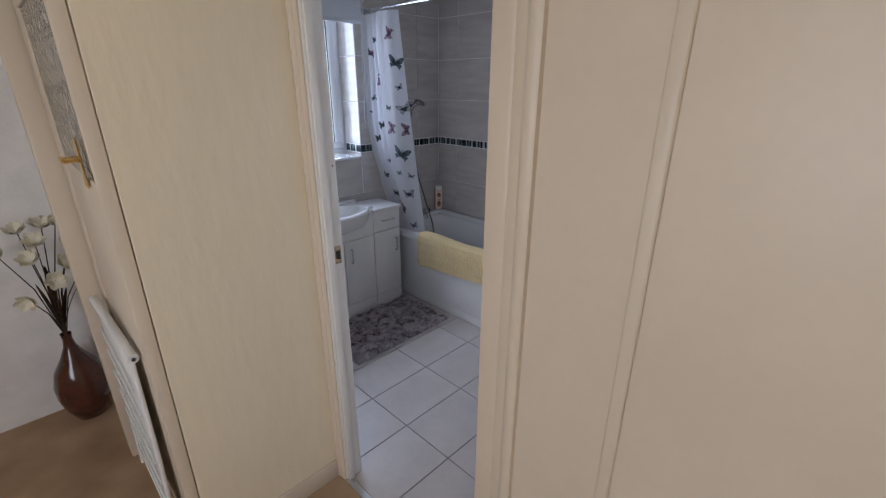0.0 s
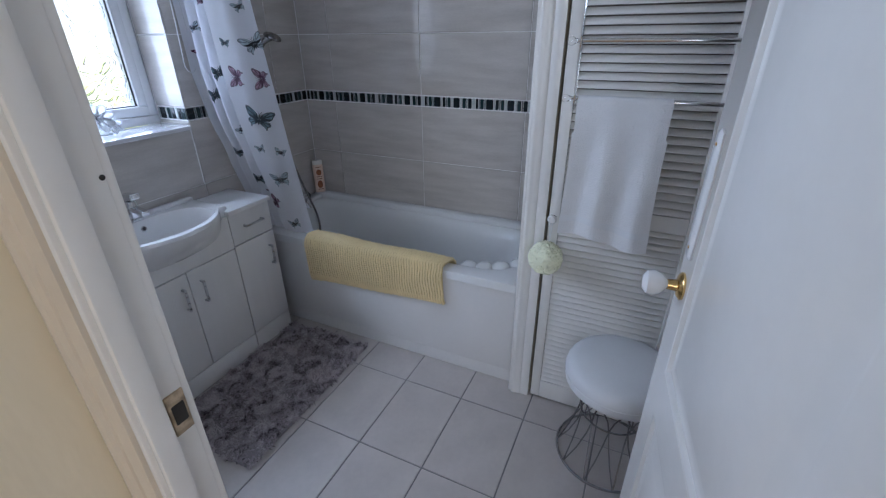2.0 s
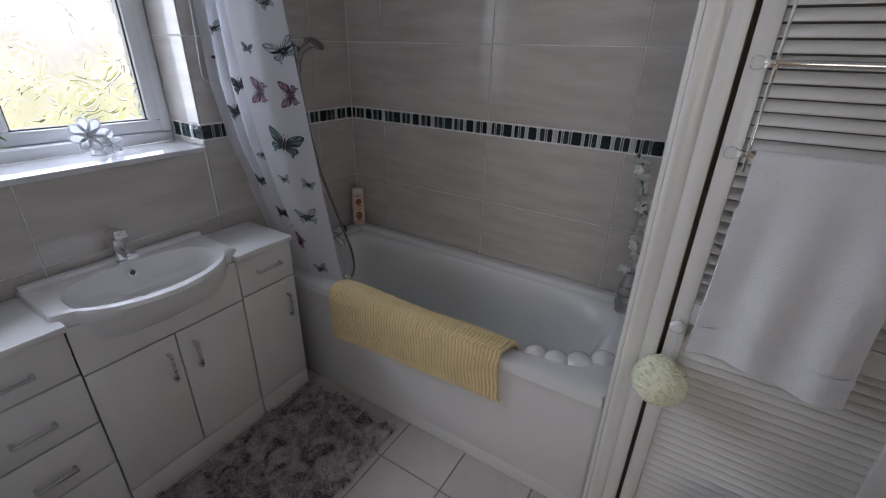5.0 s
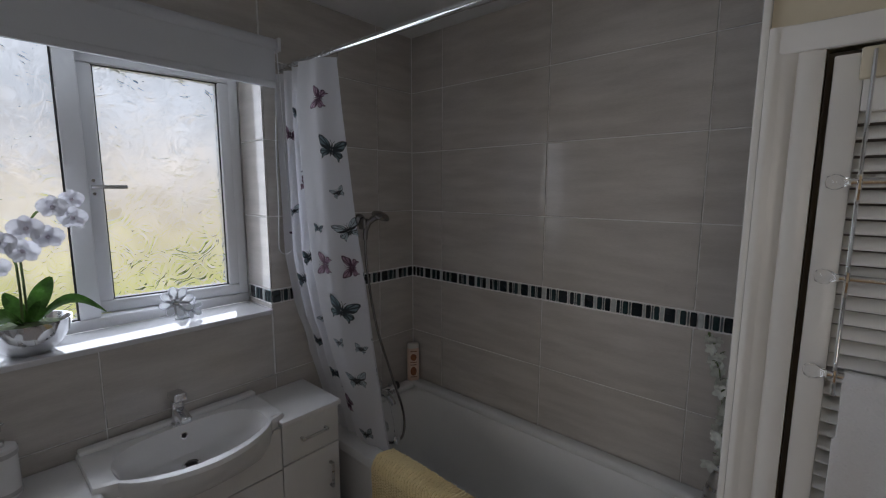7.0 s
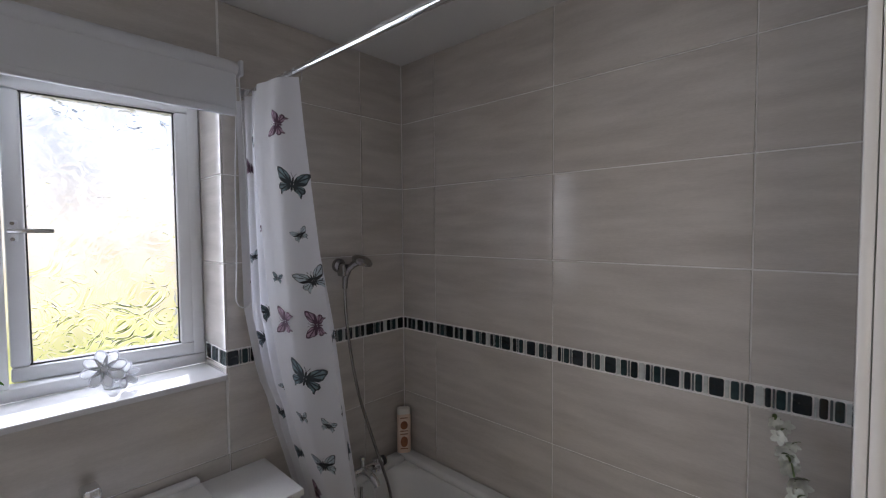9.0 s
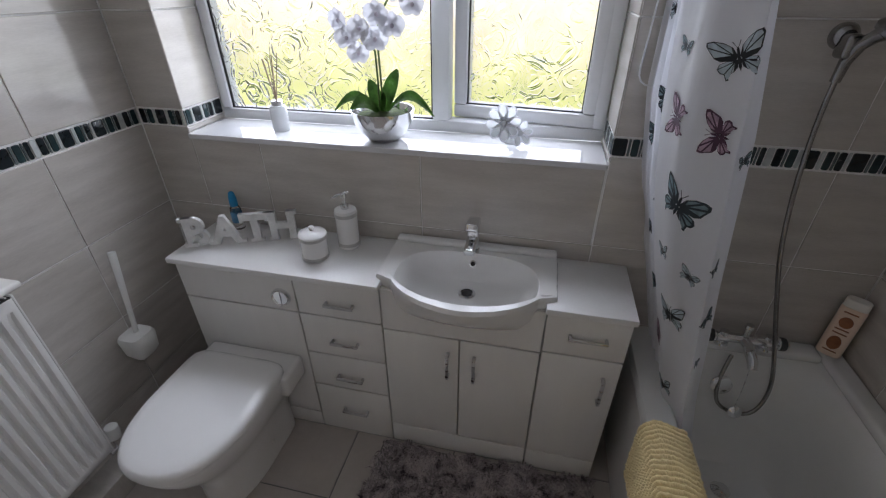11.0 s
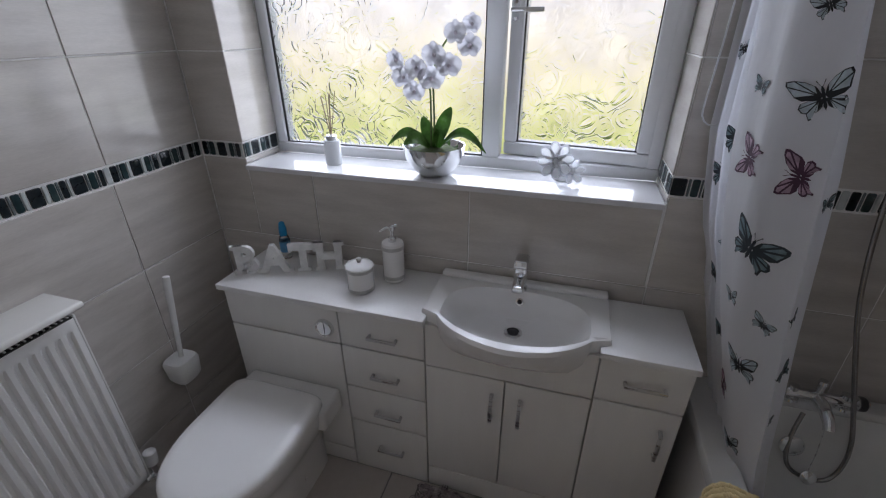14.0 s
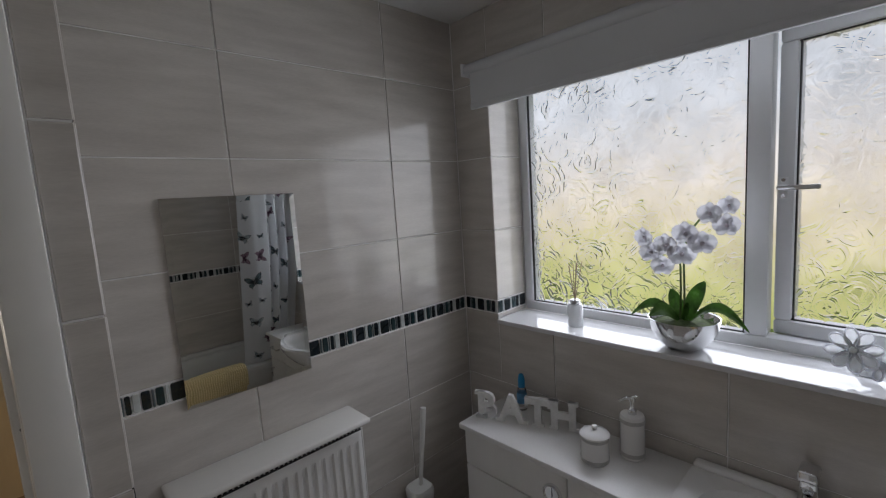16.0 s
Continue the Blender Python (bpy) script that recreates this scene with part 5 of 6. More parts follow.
def orchid_flower(at, face, size, parent):
    """Five-petalled bloom facing the way given."""
    base = Matrix.Translation(at) @ Vector(face).to_track_quat("Z", "Y").to_matrix().to_4x4()
    bms = []
    for ang, lw, ww in ((90, 0.95, 0.85), (12, 1.02, 1.25), (168, 1.02, 1.25), (228, 0.92, 0.80), (312, 0.92, 0.80)):
        bms.append(moved(petal_mesh(size * lw, size * ww, size * 0.16), base @ Matrix.Rotation(radians(ang), 4, "Z")))
    f = part("flower", joined(*bms), M_PETAL, parent)
    part("lip", moved(lathe([(0.001, 0.001), (size * 0.16, size * 0.10), (size * 0.10, size * 0.22), (0.001, size * 0.25)], 10), base), M_LILAC, f, "pale lilac centre")


def leaf_part(base, tip, width, droop, parent, material, upward=(0, 0, 1)):
    b, t = Vector(base), Vector(tip)
    bm = bmesh.new()
    lie = Vector(upward).normalized()
    side = (t - b).cross(lie).normalized()
    rows = []
    for i in range(11):
        k = i / 10
        c = b.lerp(t, k) + Vector((0, 0, droop * math.sin(math.pi * k) - 0.0))
        w = width * math.sin(math.pi * min(0.985, 0.10 + 0.89 * k)) ** 0.7
        rows.append([bm.verts.new(c + side * w * s / 2 + lie * abs(s) * width * 0.16) for s in (-1, -0.5, 0, 0.5, 1)])
    for a, c in zip(rows, rows[1:]):
        for k in range(4):
            bm.faces.new((a[k], a[k + 1], c[k + 1], c[k]))
    bmesh.ops.solidify(bm, geom=bm.faces[:], thickness=0.0015)
    return part("leaf", bm, material, parent)


# flower spray at the bath's far corner
sprayv = thing("spray_vase", (2.60, 1.43, 0.557), "dark chrome bud vase with a white blossom spray", "vase")
part("vase", lathe([(0.022, 0), (0.030, 0.004), (0.038, 0.05), (0.036, 0.10), (0.022, 0.15), (0.014, 0.19), (0.017, 0.205), (0.012, 0.204), (0.010, 0.19)], 28, (2.60, 1.425, 0.557)), M_STEEL, sprayv)
stem_pts = [(2.60, 1.425, 0.72), (2.61, 1.425, 0.85), (2.625, 1.435, 0.97), (2.64, 1.455, 1.08), (2.65, 1.48, 1.17)]
part("stem", tube(stem_pts, 0.0022, 6), M_STEM, sprayv)
M_BELL = surf("greyed white blossom", (0.78, 0.80, 0.73), 0.7, var=0.15, scale=60)
for k in range(26):
    t = 0.10 + 0.9 * k / 25
    i = min(3, int(t * 4))
    q = Vector(stem_pts[i]).lerp(Vector(stem_pts[i + 1]), t * 4 - i)
    q += Vector((rnd.uniform(-0.028, 0.012), rnd.uniform(-0.024, 0.024), rnd.uniform(-0.01, 0.01))) * (1.15 - 0.55 * t)
    sz = (0.031 - 0.014 * t) * rnd.uniform(0.85, 1.15)
    d = Vector((-1, rnd.uniform(-0.7, 0.7), rnd.uniform(-0.5, 0.5)))
    base = Matrix.Translation(q) @ d.to_track_quat("Z", "Y").to_matrix().to_4x4()
    part("blossom", joined(*[moved(petal_mesh(sz, sz * 0.8, sz * 0.35, 4), base @ Matrix.Rotation(radians(72 * j), 4, "Z")) for j in range(5)]), M_BELL, sprayv)
    if k % 2:
        tip = q + Vector((-0.02, rnd.uniform(-0.03, 0.03), rnd.uniform(0.0, 0.03)))
        leaf_part(tuple(q), tuple(tip), 0.010, 0.003, sprayv, M_STEM)

# ---- things on the sill ----
orchid = thing("potted_orchid", (1.140, 3.035, WZ0), "white artificial orchid in a polished silver bowl", "plant")
bowl = part("bowl", lathe([(0.040, 0.0), (0.052, 0.003), (0.078, 0.025), (0.098, 0.060), (0.106, 0.098), (0.1065, 0.102), (0.103, 0.101), (0.094, 0.070), (0.060, 0.065), (0.001, 0.066)], 48, (1.140, 3.035, WZ0)), M_CHROME, orchid, "polished silver bowl")
part("moss", lathe([(0.094, 0.072), (0.070, 0.088), (0.030, 0.094), (0.001, 0.095)], 24, (1.140, 3.035, WZ0), False), surf("dark moss", (0.05, 0.07, 0.02), 0.95, var=0.4, scale=50, bump=0.8, depth=0.01), orchid, "dark green moss")
Z1 = WZ0 + 0.09
for tip, w, dr in (((0.985, 3.000, 1.240), 0.036, 0.050), ((1.062, 2.958, 1.258), 0.050, 0.030), ((1.098, 3.050, 1.335), 0.044, 0.004), ((1.205, 3.030, 1.372), 0.052, 0.010),
                   ((1.328, 3.000, 1.240), 0.034, 0.060), ((1.170, 2.990, 1.310), 0.024, 0.006)):
    leaf_part((1.140 + (tip[0] - 1.14) * 0.1, 3.035 + (tip[1] - 3.035) * 0.1, Z1), tip, w, dr, orchid, M_LEAF, (0, -0.8, 0.6))
for pts in ([(1.130, 3.035, Z1), (1.133, 3.032, 1.33), (1.132, 3.03, 1.42), (1.120, 3.03, 1.47), (1.085, 3.03, 1.50), (1.055, 3.035, 1.50)],
            [(1.142, 3.037, Z1), (1.143, 3.034, 1.34), (1.142, 3.03, 1.44), (1.150, 3.03, 1.52), (1.190, 3.03, 1.575), (1.240, 3.03, 1.595)]):
    part("stem", tube(pts, 0.0035, 8), M_STEM, orchid)
for q, s in (((1.022, 3.03, 1.510), 0.040), ((1.048, 3.015, 1.462), 0.038), ((1.085, 3.01, 1.420), 0.036), ((1.100, 3.00, 1.490), 0.042), ((1.146, 3.00, 1.462), 0.042), ((1.160, 2.995, 1.530), 0.042),
             ((1.205, 2.995, 1.500), 0.040), ((1.225, 3.00, 1.590), 0.038), ((1.268, 3.00, 1.555), 0.038), ((1.272, 3.005, 1.612), 0.032)):
    orchid_flower(q, (rnd.uniform(-0.45, 0.45), -1, rnd.uniform(-0.25, 0.25)), s, orchid)
reed = thing("reed_diffuser", (0.742, 3.045, WZ0), "frosted glass reed diffuser with pale reeds", "diffuser")
M_FROST = glass("frosted acrylic", 0.25, (0.96, 0.98, 1.0))
M_FROST.node_tree.nodes["Principled BSDF"].inputs["Transmission Weight"].default_value = 0.45
part("bottle", lathe([(0.026, 0.0), (0.029, 0.003), (0.030, 0.030), (0.030, 0.082), (0.026, 0.090), (0.018, 0.092)], 28, (0.742, 3.045, WZ0)), M_FROST, reed, "frosted glass bottle")
part("collar", lathe([(0.019, 0.091), (0.020, 0.094), (0.020, 0.106), (0.017, 0.108)], 24, (0.742, 3.045, WZ0)), M_STEEL, reed, "silver collar")
M_REED = surf("pale reed", (0.50, 0.40, 0.28), 0.8, var=0.2, scale=60)
for dx, dy in ((-0.028, 0.01), (-0.012, -0.02), (0.004, 0.015), (0.016, -0.012), (0.026, 0.016), (-0.004, 0.0)):
    part("reed", tube([(0.742, 3.045, WZ0 + 0.10), (0.742 + dx, 3.045 + dy, WZ0 + 0.250 + 0.4 * dx)], 0.0016, 6), M_REED, reed)
gflower = thing("glass_flower", (1.560, 3.09, WZ0), "frosted clear acrylic flower ornament on the sill", "ornament")
part("stand", lathe([(0.024, 0.0), (0.028, 0.006), (0.022, 0.014), (0.010, 0.03)], 24, (1.575, 3.085, WZ0)), M_FROST, gflower)


M_RIM = M_CURTAIN.copy()
M_RIM.name = "milky acrylic rim"


def loop_petal(length, width):
    """A clear petal with a thick rounded rim, from the origin along x."""
    rim = []
    for i in range(20):
        a = 2 * math.pi * i / 20
        rim.append((length * (0.5 - 0.5 * math.cos(a)), width / 2 * math.sin(a) * (0.55 + 0.45 * (0.5 - 0.5 * math.cos(a))), 0.016 * (0.5 - 0.5 * math.cos(a))))
    return tube(rim, 0.0026, 6, closed=True), loft([[(x, y, z - 0.0006) for x, y, z in rim], [(x, y, z + 0.0006) for x, y, z in rim]])


for centre, facing_way, size, count in (((1.548, 3.050, WZ0 + 0.074), (-0.10, -1, 0.30), 0.058, 8), ((1.600, 3.062, WZ0 + 0.040), (0.25, -1, 0.25), 0.040, 6)):
    fb0 = Matrix.Translation(centre) @ Vector(facing_way).to_track_quat("Z", "Y").to_matrix().to_4x4()
    for k in range(count):
        rim, web = loop_petal(size, size * 0.62)
        turned = fb0 @ Matrix.Rotation(radians(360 / count * k + 10), 4, "Z")
        pt = part("petal", moved(web, turned), M_FROST, gflower, "frosted acrylic petal")
        part("petal_rim", moved(rim, turned), M_RIM, pt, "white rounded rim")
    part("centre", moved(lathe([(0.001, 0.0), (0.010, 0.004), (0.008, 0.012), (0.001, 0.014)], 16), fb0), M_FROST, gflower)

# ---- things on the worktop ----
M_WHITEW = surf("chipped white painted wood", (0.80, 0.80, 0.79), 0.6, var=0.12, scale=22, fine=90, bump=0.4)
sign = thing("bath_sign", (0.64, 2.80, 0.799), "white painted wooden letters spelling BATH", "sign")


def letter(ch, x):
    cu = bpy.data.curves.new("letter", "FONT")
    cu.body, cu.size, cu.extrude, cu.offset, cu.bevel_depth = ch, 0.150, 0.008, 0.0055, 0.0012
    tmp = bpy.data.objects.new("letter", cu)
    bm = bmesh.new()
    me0 = tmp.to_mesh()
    bm.from_mesh(me0)
    tmp.to_mesh_clear()
    x0, x1 = min(v.co.x for v in bm.verts), max(v.co.x for v in bm.verts)
    z0, z1 = min(v.co.y for v in bm.verts), max(v.co.y for v in bm.verts)
    moved(bm, Matrix.Translation((-x0, -z0, 0)))
    w, h = x1 - x0, z1 - z0
    serif = {"B": [(-0.014, 0.035, 0), (-0.014, 0.035, 1)], "A": [(-0.010, 0.030, 0), (w - 0.030, w + 0.010, 0)], "T": [(w / 2 - 0.026, w / 2 + 0.026, 0)],
             "H": [(-0.010, 0.030, 0), (-0.010, 0.030, 1), (w - 0.030, w + 0.010, 0), (w - 0.030, w + 0.010, 1)]}[ch]
    for a, b, top in serif:
        box(bm, a, b, h - 0.014 if top else 0.0, h if top else 0.014, -0.0085, 0.0085)
    if ch == "T":
        box(bm, -0.004, 0.008, h - 0.034, h, -0.0085, 0.0085), box(bm, w - 0.008, w + 0.004, h - 0.034, h, -0.0085, 0.0085)
    sc = 0.112 / h
    place = pose(0.478, 2.736, 0.7995, 0, 0, 22.6) @ Matrix.Translation((x, 0, 0)) @ Matrix.Rotation(radians(90), 4, "X") @ Matrix.Diagonal((0.94 * sc, sc, 1, 1))
    part("letter", moved(bm, place), M_WHITEW, sign, "white letter " + ch, False)
    return w * sc * 0.94


lx = 0.0
for ch in "BATH":
    lx += letter(ch, lx) + 0.004
jar = thing("lidded_jar", (0.958, 2.768, 0.799), "white ceramic lidded jar with grey bands", "jar")
JC = (0.958, 2.768, 0.7992)
part("pot", lathe([(0.040, 0), (0.044, 0.004), (0.045, 0.010), (0.0445, 0.075), (0.046, 0.090)], 40, JC), M_CERAM, jar)
M_BAND = surf("silver grey band", (0.50, 0.49, 0.48), 0.4, var=0.15, scale=40)
for z in (0.006, 0.078):
    part("band", lathe([(0.0452, z), (0.0458, z + 0.002), (0.0460, z + 0.010), (0.0454, z + 0.012)], 40, JC, False), M_BAND, jar, "grey patterned band")
lid = part("lid", lathe([(0.047, 0.091), (0.048, 0.094), (0.044, 0.099), (0.020, 0.106), (0.001, 0.107)], 40, JC), M_CERAM, jar)
part("lid_knob", lathe([(0.006, 0.105), (0.006, 0.110), (0.010, 0.116), (0.008, 0.122), (0.001, 0.124)], 20, JC), M_CERAM, lid)
soap = thing("soap_dispenser", (1.040, 2.866, 0.799), "white ceramic soap dispenser with chrome pump", "dispenser")
SC = (1.040, 2.866, 0.7992)
part("pot", lathe([(0.034, 0), (0.038, 0.004), (0.0385, 0.012), (0.038, 0.125), (0.039, 0.142), (0.036, 0.147), (0.014, 0.150)], 40, SC), M_CERAM, soap)
for z in (0.012, 0.124):
    part("band", lathe([(0.0388, z), (0.0394, z + 0.002), (0.0394, z + 0.011), (0.0388, z + 0.013)], 40, SC, False), M_BAND, soap, "grey patterned band")
pump = part("pump", lathe([(0.014, 0.149), (0.014, 0.165), (0.009, 0.168), (0.006, 0.17), (0.006, 0.19), (0.011, 0.192), (0.011, 0.205), (0.008, 0.208)], 24, SC), M_CHROME, soap, "chrome pump")
part("nozzle", tube([(1.040, 2.866, 1.0), (1.020, 2.854, 1.0), (1.005, 2.845, 0.990)], [0.006, 0.005, 0.004], 10), M_CHROME, pump)
part("thumb_tab", tube([(1.040, 2.866, 1.004), (1.057, 2.874, 1.008)], [0.006, 0.004], 10), M_CHROME, pump)
tonic = thing("blue_bottle", (0.572, 2.900, 0.799), "small clear bottle with a bright blue cap", "bottle")
TC = (0.572, 2.898, 0.7992)
part("bottle", lathe([(0.018, 0), (0.020, 0.003), (0.020, 0.080), (0.016, 0.092), (0.013, 0.096)], 24, TC), M_CLEAR, tonic)
part("label_band", lathe([(0.0204, 0.030), (0.0206, 0.031), (0.0206, 0.072), (0.0204, 0.073)], 24, TC, False), surf("blue label", (0.10, 0.30, 0.52), 0.5, var=0.2, scale=40), tonic, "pale blue label")
part("cap", lathe([(0.0145, 0.096), (0.0145, 0.125), (0.010, 0.148), (0.006, 0.152), (0.001, 0.153)], 20, TC), surf("blue plastic", (0.01, 0.24, 0.50), 0.35, var=0.1, scale=30), tonic, "bright blue cap")

# ---- by the toilet ----
M_WPLAST = surf("white plastic", (0.82, 0.82, 0.80), 0.35, var=0.03, scale=10)
brush = thing("toilet_brush", (0.285, 2.56, 0.45), "white toilet brush in a wall-hung holder", "toilet brush")
part("holder", moved(loft([sup(0, 0, 0.030, 0.036, 4, 0.0, 32), sup(0, 0, 0.044, 0.046, 4, 0.02, 32), sup(0, 0, 0.050, 0.052, 4, 0.085, 32), sup(0, 0, 0.044, 0.046, 4, 0.10, 32), sup(0, 0, 0.02, 0.02, 2, 0.104, 32)]), pose(0.285, 2.553, 0.405)), M_WPLAST, brush)
part("handle", tube([(0.287, 2.556, 0.49), (0.286, 2.575, 0.62), (0.285, 2.602, 0.815), (0.285, 2.604, 0.828)], [0.0085, 0.009, 0.0125, 0.012], 16), M_WPLAST, brush)
stand = thing("toilet_roll_stand", (0.43, 1.80, 0), "chrome toilet roll stand with a white paper roll", "toilet roll holder")
part("foot", lathe([(0.075, 0), (0.075, 0.008), (0.060, 0.014), (0.010, 0.018)], 32, (0.43, 1.74, 0)), M_CHROME, stand)
part("post", tube([(0.43, 1.74, 0.01), (0.43, 1.74, 0.285), (0.43, 1.752, 0.306), (0.43, 1.775, 0.312), (0.43, 1.835, 0.312), (0.43, 1.848, 0.303), (0.43, 1.846, 0.245), (0.43, 1.80, 0.235), (0.43, 1.76, 0.235)], 0.0042, 10), M_CHROME, stand)
roll = part("paper_roll", moved(lathe([(0.022, -0.048), (0.052, -0.050), (0.055, -0.046), (0.055, 0.046), (0.052, 0.050), (0.022, 0.048), (0.021, 0.0), (0.022, -0.048)], 36, cap=False), pose(0.43, 1.80, 0.232, 90)), surf("tissue paper", (0.82, 0.81, 0.80), 0.95, var=0.03, scale=20, fine=220, bump=0.5), stand, "white toilet paper")

# ---- hall ----
hall_door = tagged(thing("door_3", (HALLX, 0.3, 0), "cream gloss panelled hall cupboard door closed", "door"), kind="structure")
TURNL = Matrix.Translation((HALLX - 0.010, 0.6255, 0.008)) @ Matrix.Rotation(radians(-90), 4, "Z")
HP = [(0.215, 0.66, 0.20, 1.84)]
part("leaf", moved(six_panel(0.76, 1.96, 0.036, HP), TURNL), M_HALLW, hall_door)
for q in HP:
    pn = raised_field(*q, 0.0, -1, M_HALLW, hall_door, 0.2)
    pn.data.transform(TURNL)
for y0, y1, z0, z1 in ((0.384, 0.412, 0.206, 1.848), (-0.036, -0.012, 0.206, 1.848), (-0.012, 0.384, 0.206, 0.232), (-0.012, 0.384, 1.822, 1.848)):
    part("moulding", rbox(HALLX - 0.019, HALLX - 0.006, y0, y1, z0, z1, 0.006, 3), M_HALLW, hall_door)
structure("baseboard", joined(rbox(0.127, HALLX - 0.02, HY - 0.014, HY, 0, 0.09, 0.004), rbox(-2.1, 0.09, 2.986, 3.0, 0, 0.10, 0.004)), M_HALLW, "cream gloss skirting board", "baseboard", True)

lounge = tagged(thing("door_4", (0.1, 1.95, 0), "white glazed door folded back against the wall", "door"), kind="structure")
part("stile", rbox(0.086, 0.122, 1.545, 1.570, 0.01, 1.98, 0.003), M_HALLW, lounge)
part("stile", rbox(0.086, 0.122, 2.180, 2.290, 0.01, 1.98, 0.003), M_HALLW, lounge)
part("lower_panel", rbox(0.090, 0.118, 1.570, 2.180, 0.01, 1.40, 0.003), M_HALLW, lounge)
part("top_rail", rbox(0.086, 0.122, 1.570, 2.180, 1.87, 1.98, 0.003), M_HALLW, lounge)
pt = part("pane", boxes((0.092, 0.097, 1.570, 2.180, 1.40, 1.87)), glass("stippled door glass", 0.15, (0.92, 0.95, 0.96), 1.0), lounge, "stippled obscured glass", False)
bl = part("backplate", rbox(0.081, 0.086, 1.690, 1.735, 1.375, 1.510, 0.004), M_BRASS, lounge, "polished brass backplate")
part("lever", joined(tube([(0.083, 1.712, 1.455), (0.050, 1.712, 1.455)], 0.009, 12), tube([(0.052, 1.712, 1.455), (0.050, 1.76, 1.453), (0.052, 1.80, 1.450)], [0.009, 0.008, 0.006], 12)), M_BRASS, bl)
structure("door_post", rbox(0.020, 0.128, 2.300, 2.400, 0, 2.06, 0.006), M_HALLW, "white gloss door post", "trim", True)
airer = thing("clothes_airer", (0.06, 1.95, 0), "folded white tubular clothes airer leaning by the door", "clothes airer")
part("top_rail", tube([(0.066, 1.650, 0.845), (0.054, 2.246, 0.845)], 0.0155, 16), M_WPLAST, airer)
part("rail_plug", tube([(0.0662, 1.648, 0.845), (0.0662, 1.644, 0.845)], 0.006, 10), M_RUBBER, airer, "dark tube end")
for y in (1.672, 2.225):
    part("leg", tube([(0.062, y, 0.84), (0.058, y, 0.45), (0.045, y, 0.01)], 0.008, 10), M_WPLAST, airer)
part("side_web", rbox(0.052, 0.057, 1.675, 2.222, 0.08, 0.82, 0.002), M_WPLAST, airer, "white plastic side sheet")
for k in range(7):
    z = 0.12 + 0.1 * k
    part("rung", tube([(0.045, 1.672, z), (0.045, 2.225, z)], 0.004, 8), M_WPLAST, airer)

M_VASE = surf("dark brown glazed ceramic", (0.075, 0.022, 0.014), 0.16, var=0.4, scale=7, fine=40, bump=0.03, coat=0.5)
M_TWIG = surf("dark twig", (0.06, 0.035, 0.02), 0.8, var=0.3, scale=60)
M_PUFFW = surf("cream paper flower", (0.80, 0.76, 0.62), 0.8, var=0.08, scale=50, bump=0.3)
vase = thing("floor_vase", (-0.058, 2.81, 0), "tall dark brown vase of cream artificial flowers", "vase")
VC = (-0.058, 2.81, 0.0)
part("pot", lathe([(0.055, 0), (0.062, 0.004), (0.094, 0.07), (0.113, 0.15), (0.114, 0.21), (0.094, 0.29), (0.052, 0.36), (0.026, 0.42), (0.020, 0.46), (0.024, 0.49), (0.020, 0.488), (0.015, 0.46)], 40, VC), M_VASE, vase)
for k, (x, y, z) in enumerate(((-0.185, 2.80, 0.935), (-0.14, 2.76, 0.72), (-0.09, 2.78, 0.90), (-0.055, 2.74, 0.985), (-0.015, 2.80, 1.04), (0.035, 2.82, 1.035), (-0.03, 2.72, 0.80), (0.025, 2.76, 0.86), (0.055, 2.80, 0.93), (0.075, 2.77, 0.82), (-0.10, 2.84, 1.02))):
    base_z = 0.47
    part("stem", tube([(VC[0], VC[1], base_z), (lerp(VC[0], x, 0.4), lerp(VC[1], y, 0.4), lerp(base_z, z, 0.6)), (x, y, z)], [0.003, 0.0028, 0.0022], 6), M_TWIG, vase)
    d = Vector((x - VC[0], y - VC[1] - 0.12, z - 0.75)).normalized()
    base = Matrix.Translation((x, y, z)) @ d.to_track_quat("Z", "Y").to_matrix().to_4x4()
    fl = [moved(petal_mesh(0.046, 0.036, 0.030), base @ Matrix.Rotation(radians(60 * j), 4, "Z")) for j in range(6)]
    fl += [moved(petal_mesh(0.032, 0.030, 0.036), base @ Matrix.Rotation(radians(60 * j + 30), 4, "Z")) for j in range(6)]
    part("flower", joined(*fl), M_PUFFW, vase, "cream paper rose")
for x, y, z in ((-0.10, 2.78, 0.78), (0.00, 2.75, 0.74), (0.04, 2.78, 0.72), (-0.05, 2.77, 0.86)):
    leaf_part((VC[0], VC[1], 0.50), (x, y, z), 0.03, 0.02, vase, M_TWIG)

# ---- tiles ----


def bevel_tile(w, h, d=0.0036, b=0.0018, corner=0.0):
    """A tile lying in x, y with its face up."""
    bm = bmesh.new()
    q = min(corner, w * 0.3)
    ring = []
    for sx, sy in ((-1, -1), (1, -1), (1, 1), (-1, 1)):
        if not q:
            ring.append((sx, sy, 0, 0))
        elif sx * sy > 0:
            ring += [(sx, sy, 0, q), (sx, sy, q * 0.3, q * 0.3), (sx, sy, q, 0)]
        else:
            ring += [(sx, sy, q, 0), (sx, sy, q * 0.3, q * 0.3), (sx, sy, 0, q)]
    r = [[bm.verts.new((sx * (w / 2 - i - cx), sy * (h / 2 - i - cy), z)) for sx, sy, cx, cy in ring] for i, z in ((0, -0.001), (0, d - b * 0.6), (min(b, w * 0.2), d))]
    k4 = len(ring)
    for p0, p1 in zip(r, r[1:]):
        for k in range(k4):
            bm.faces.new((p0[k], p0[(k + 1) % k4], p1[(k + 1) % k4], p1[k]))
    bm.faces.new(r[-1])
    return bm


CACHE = {}


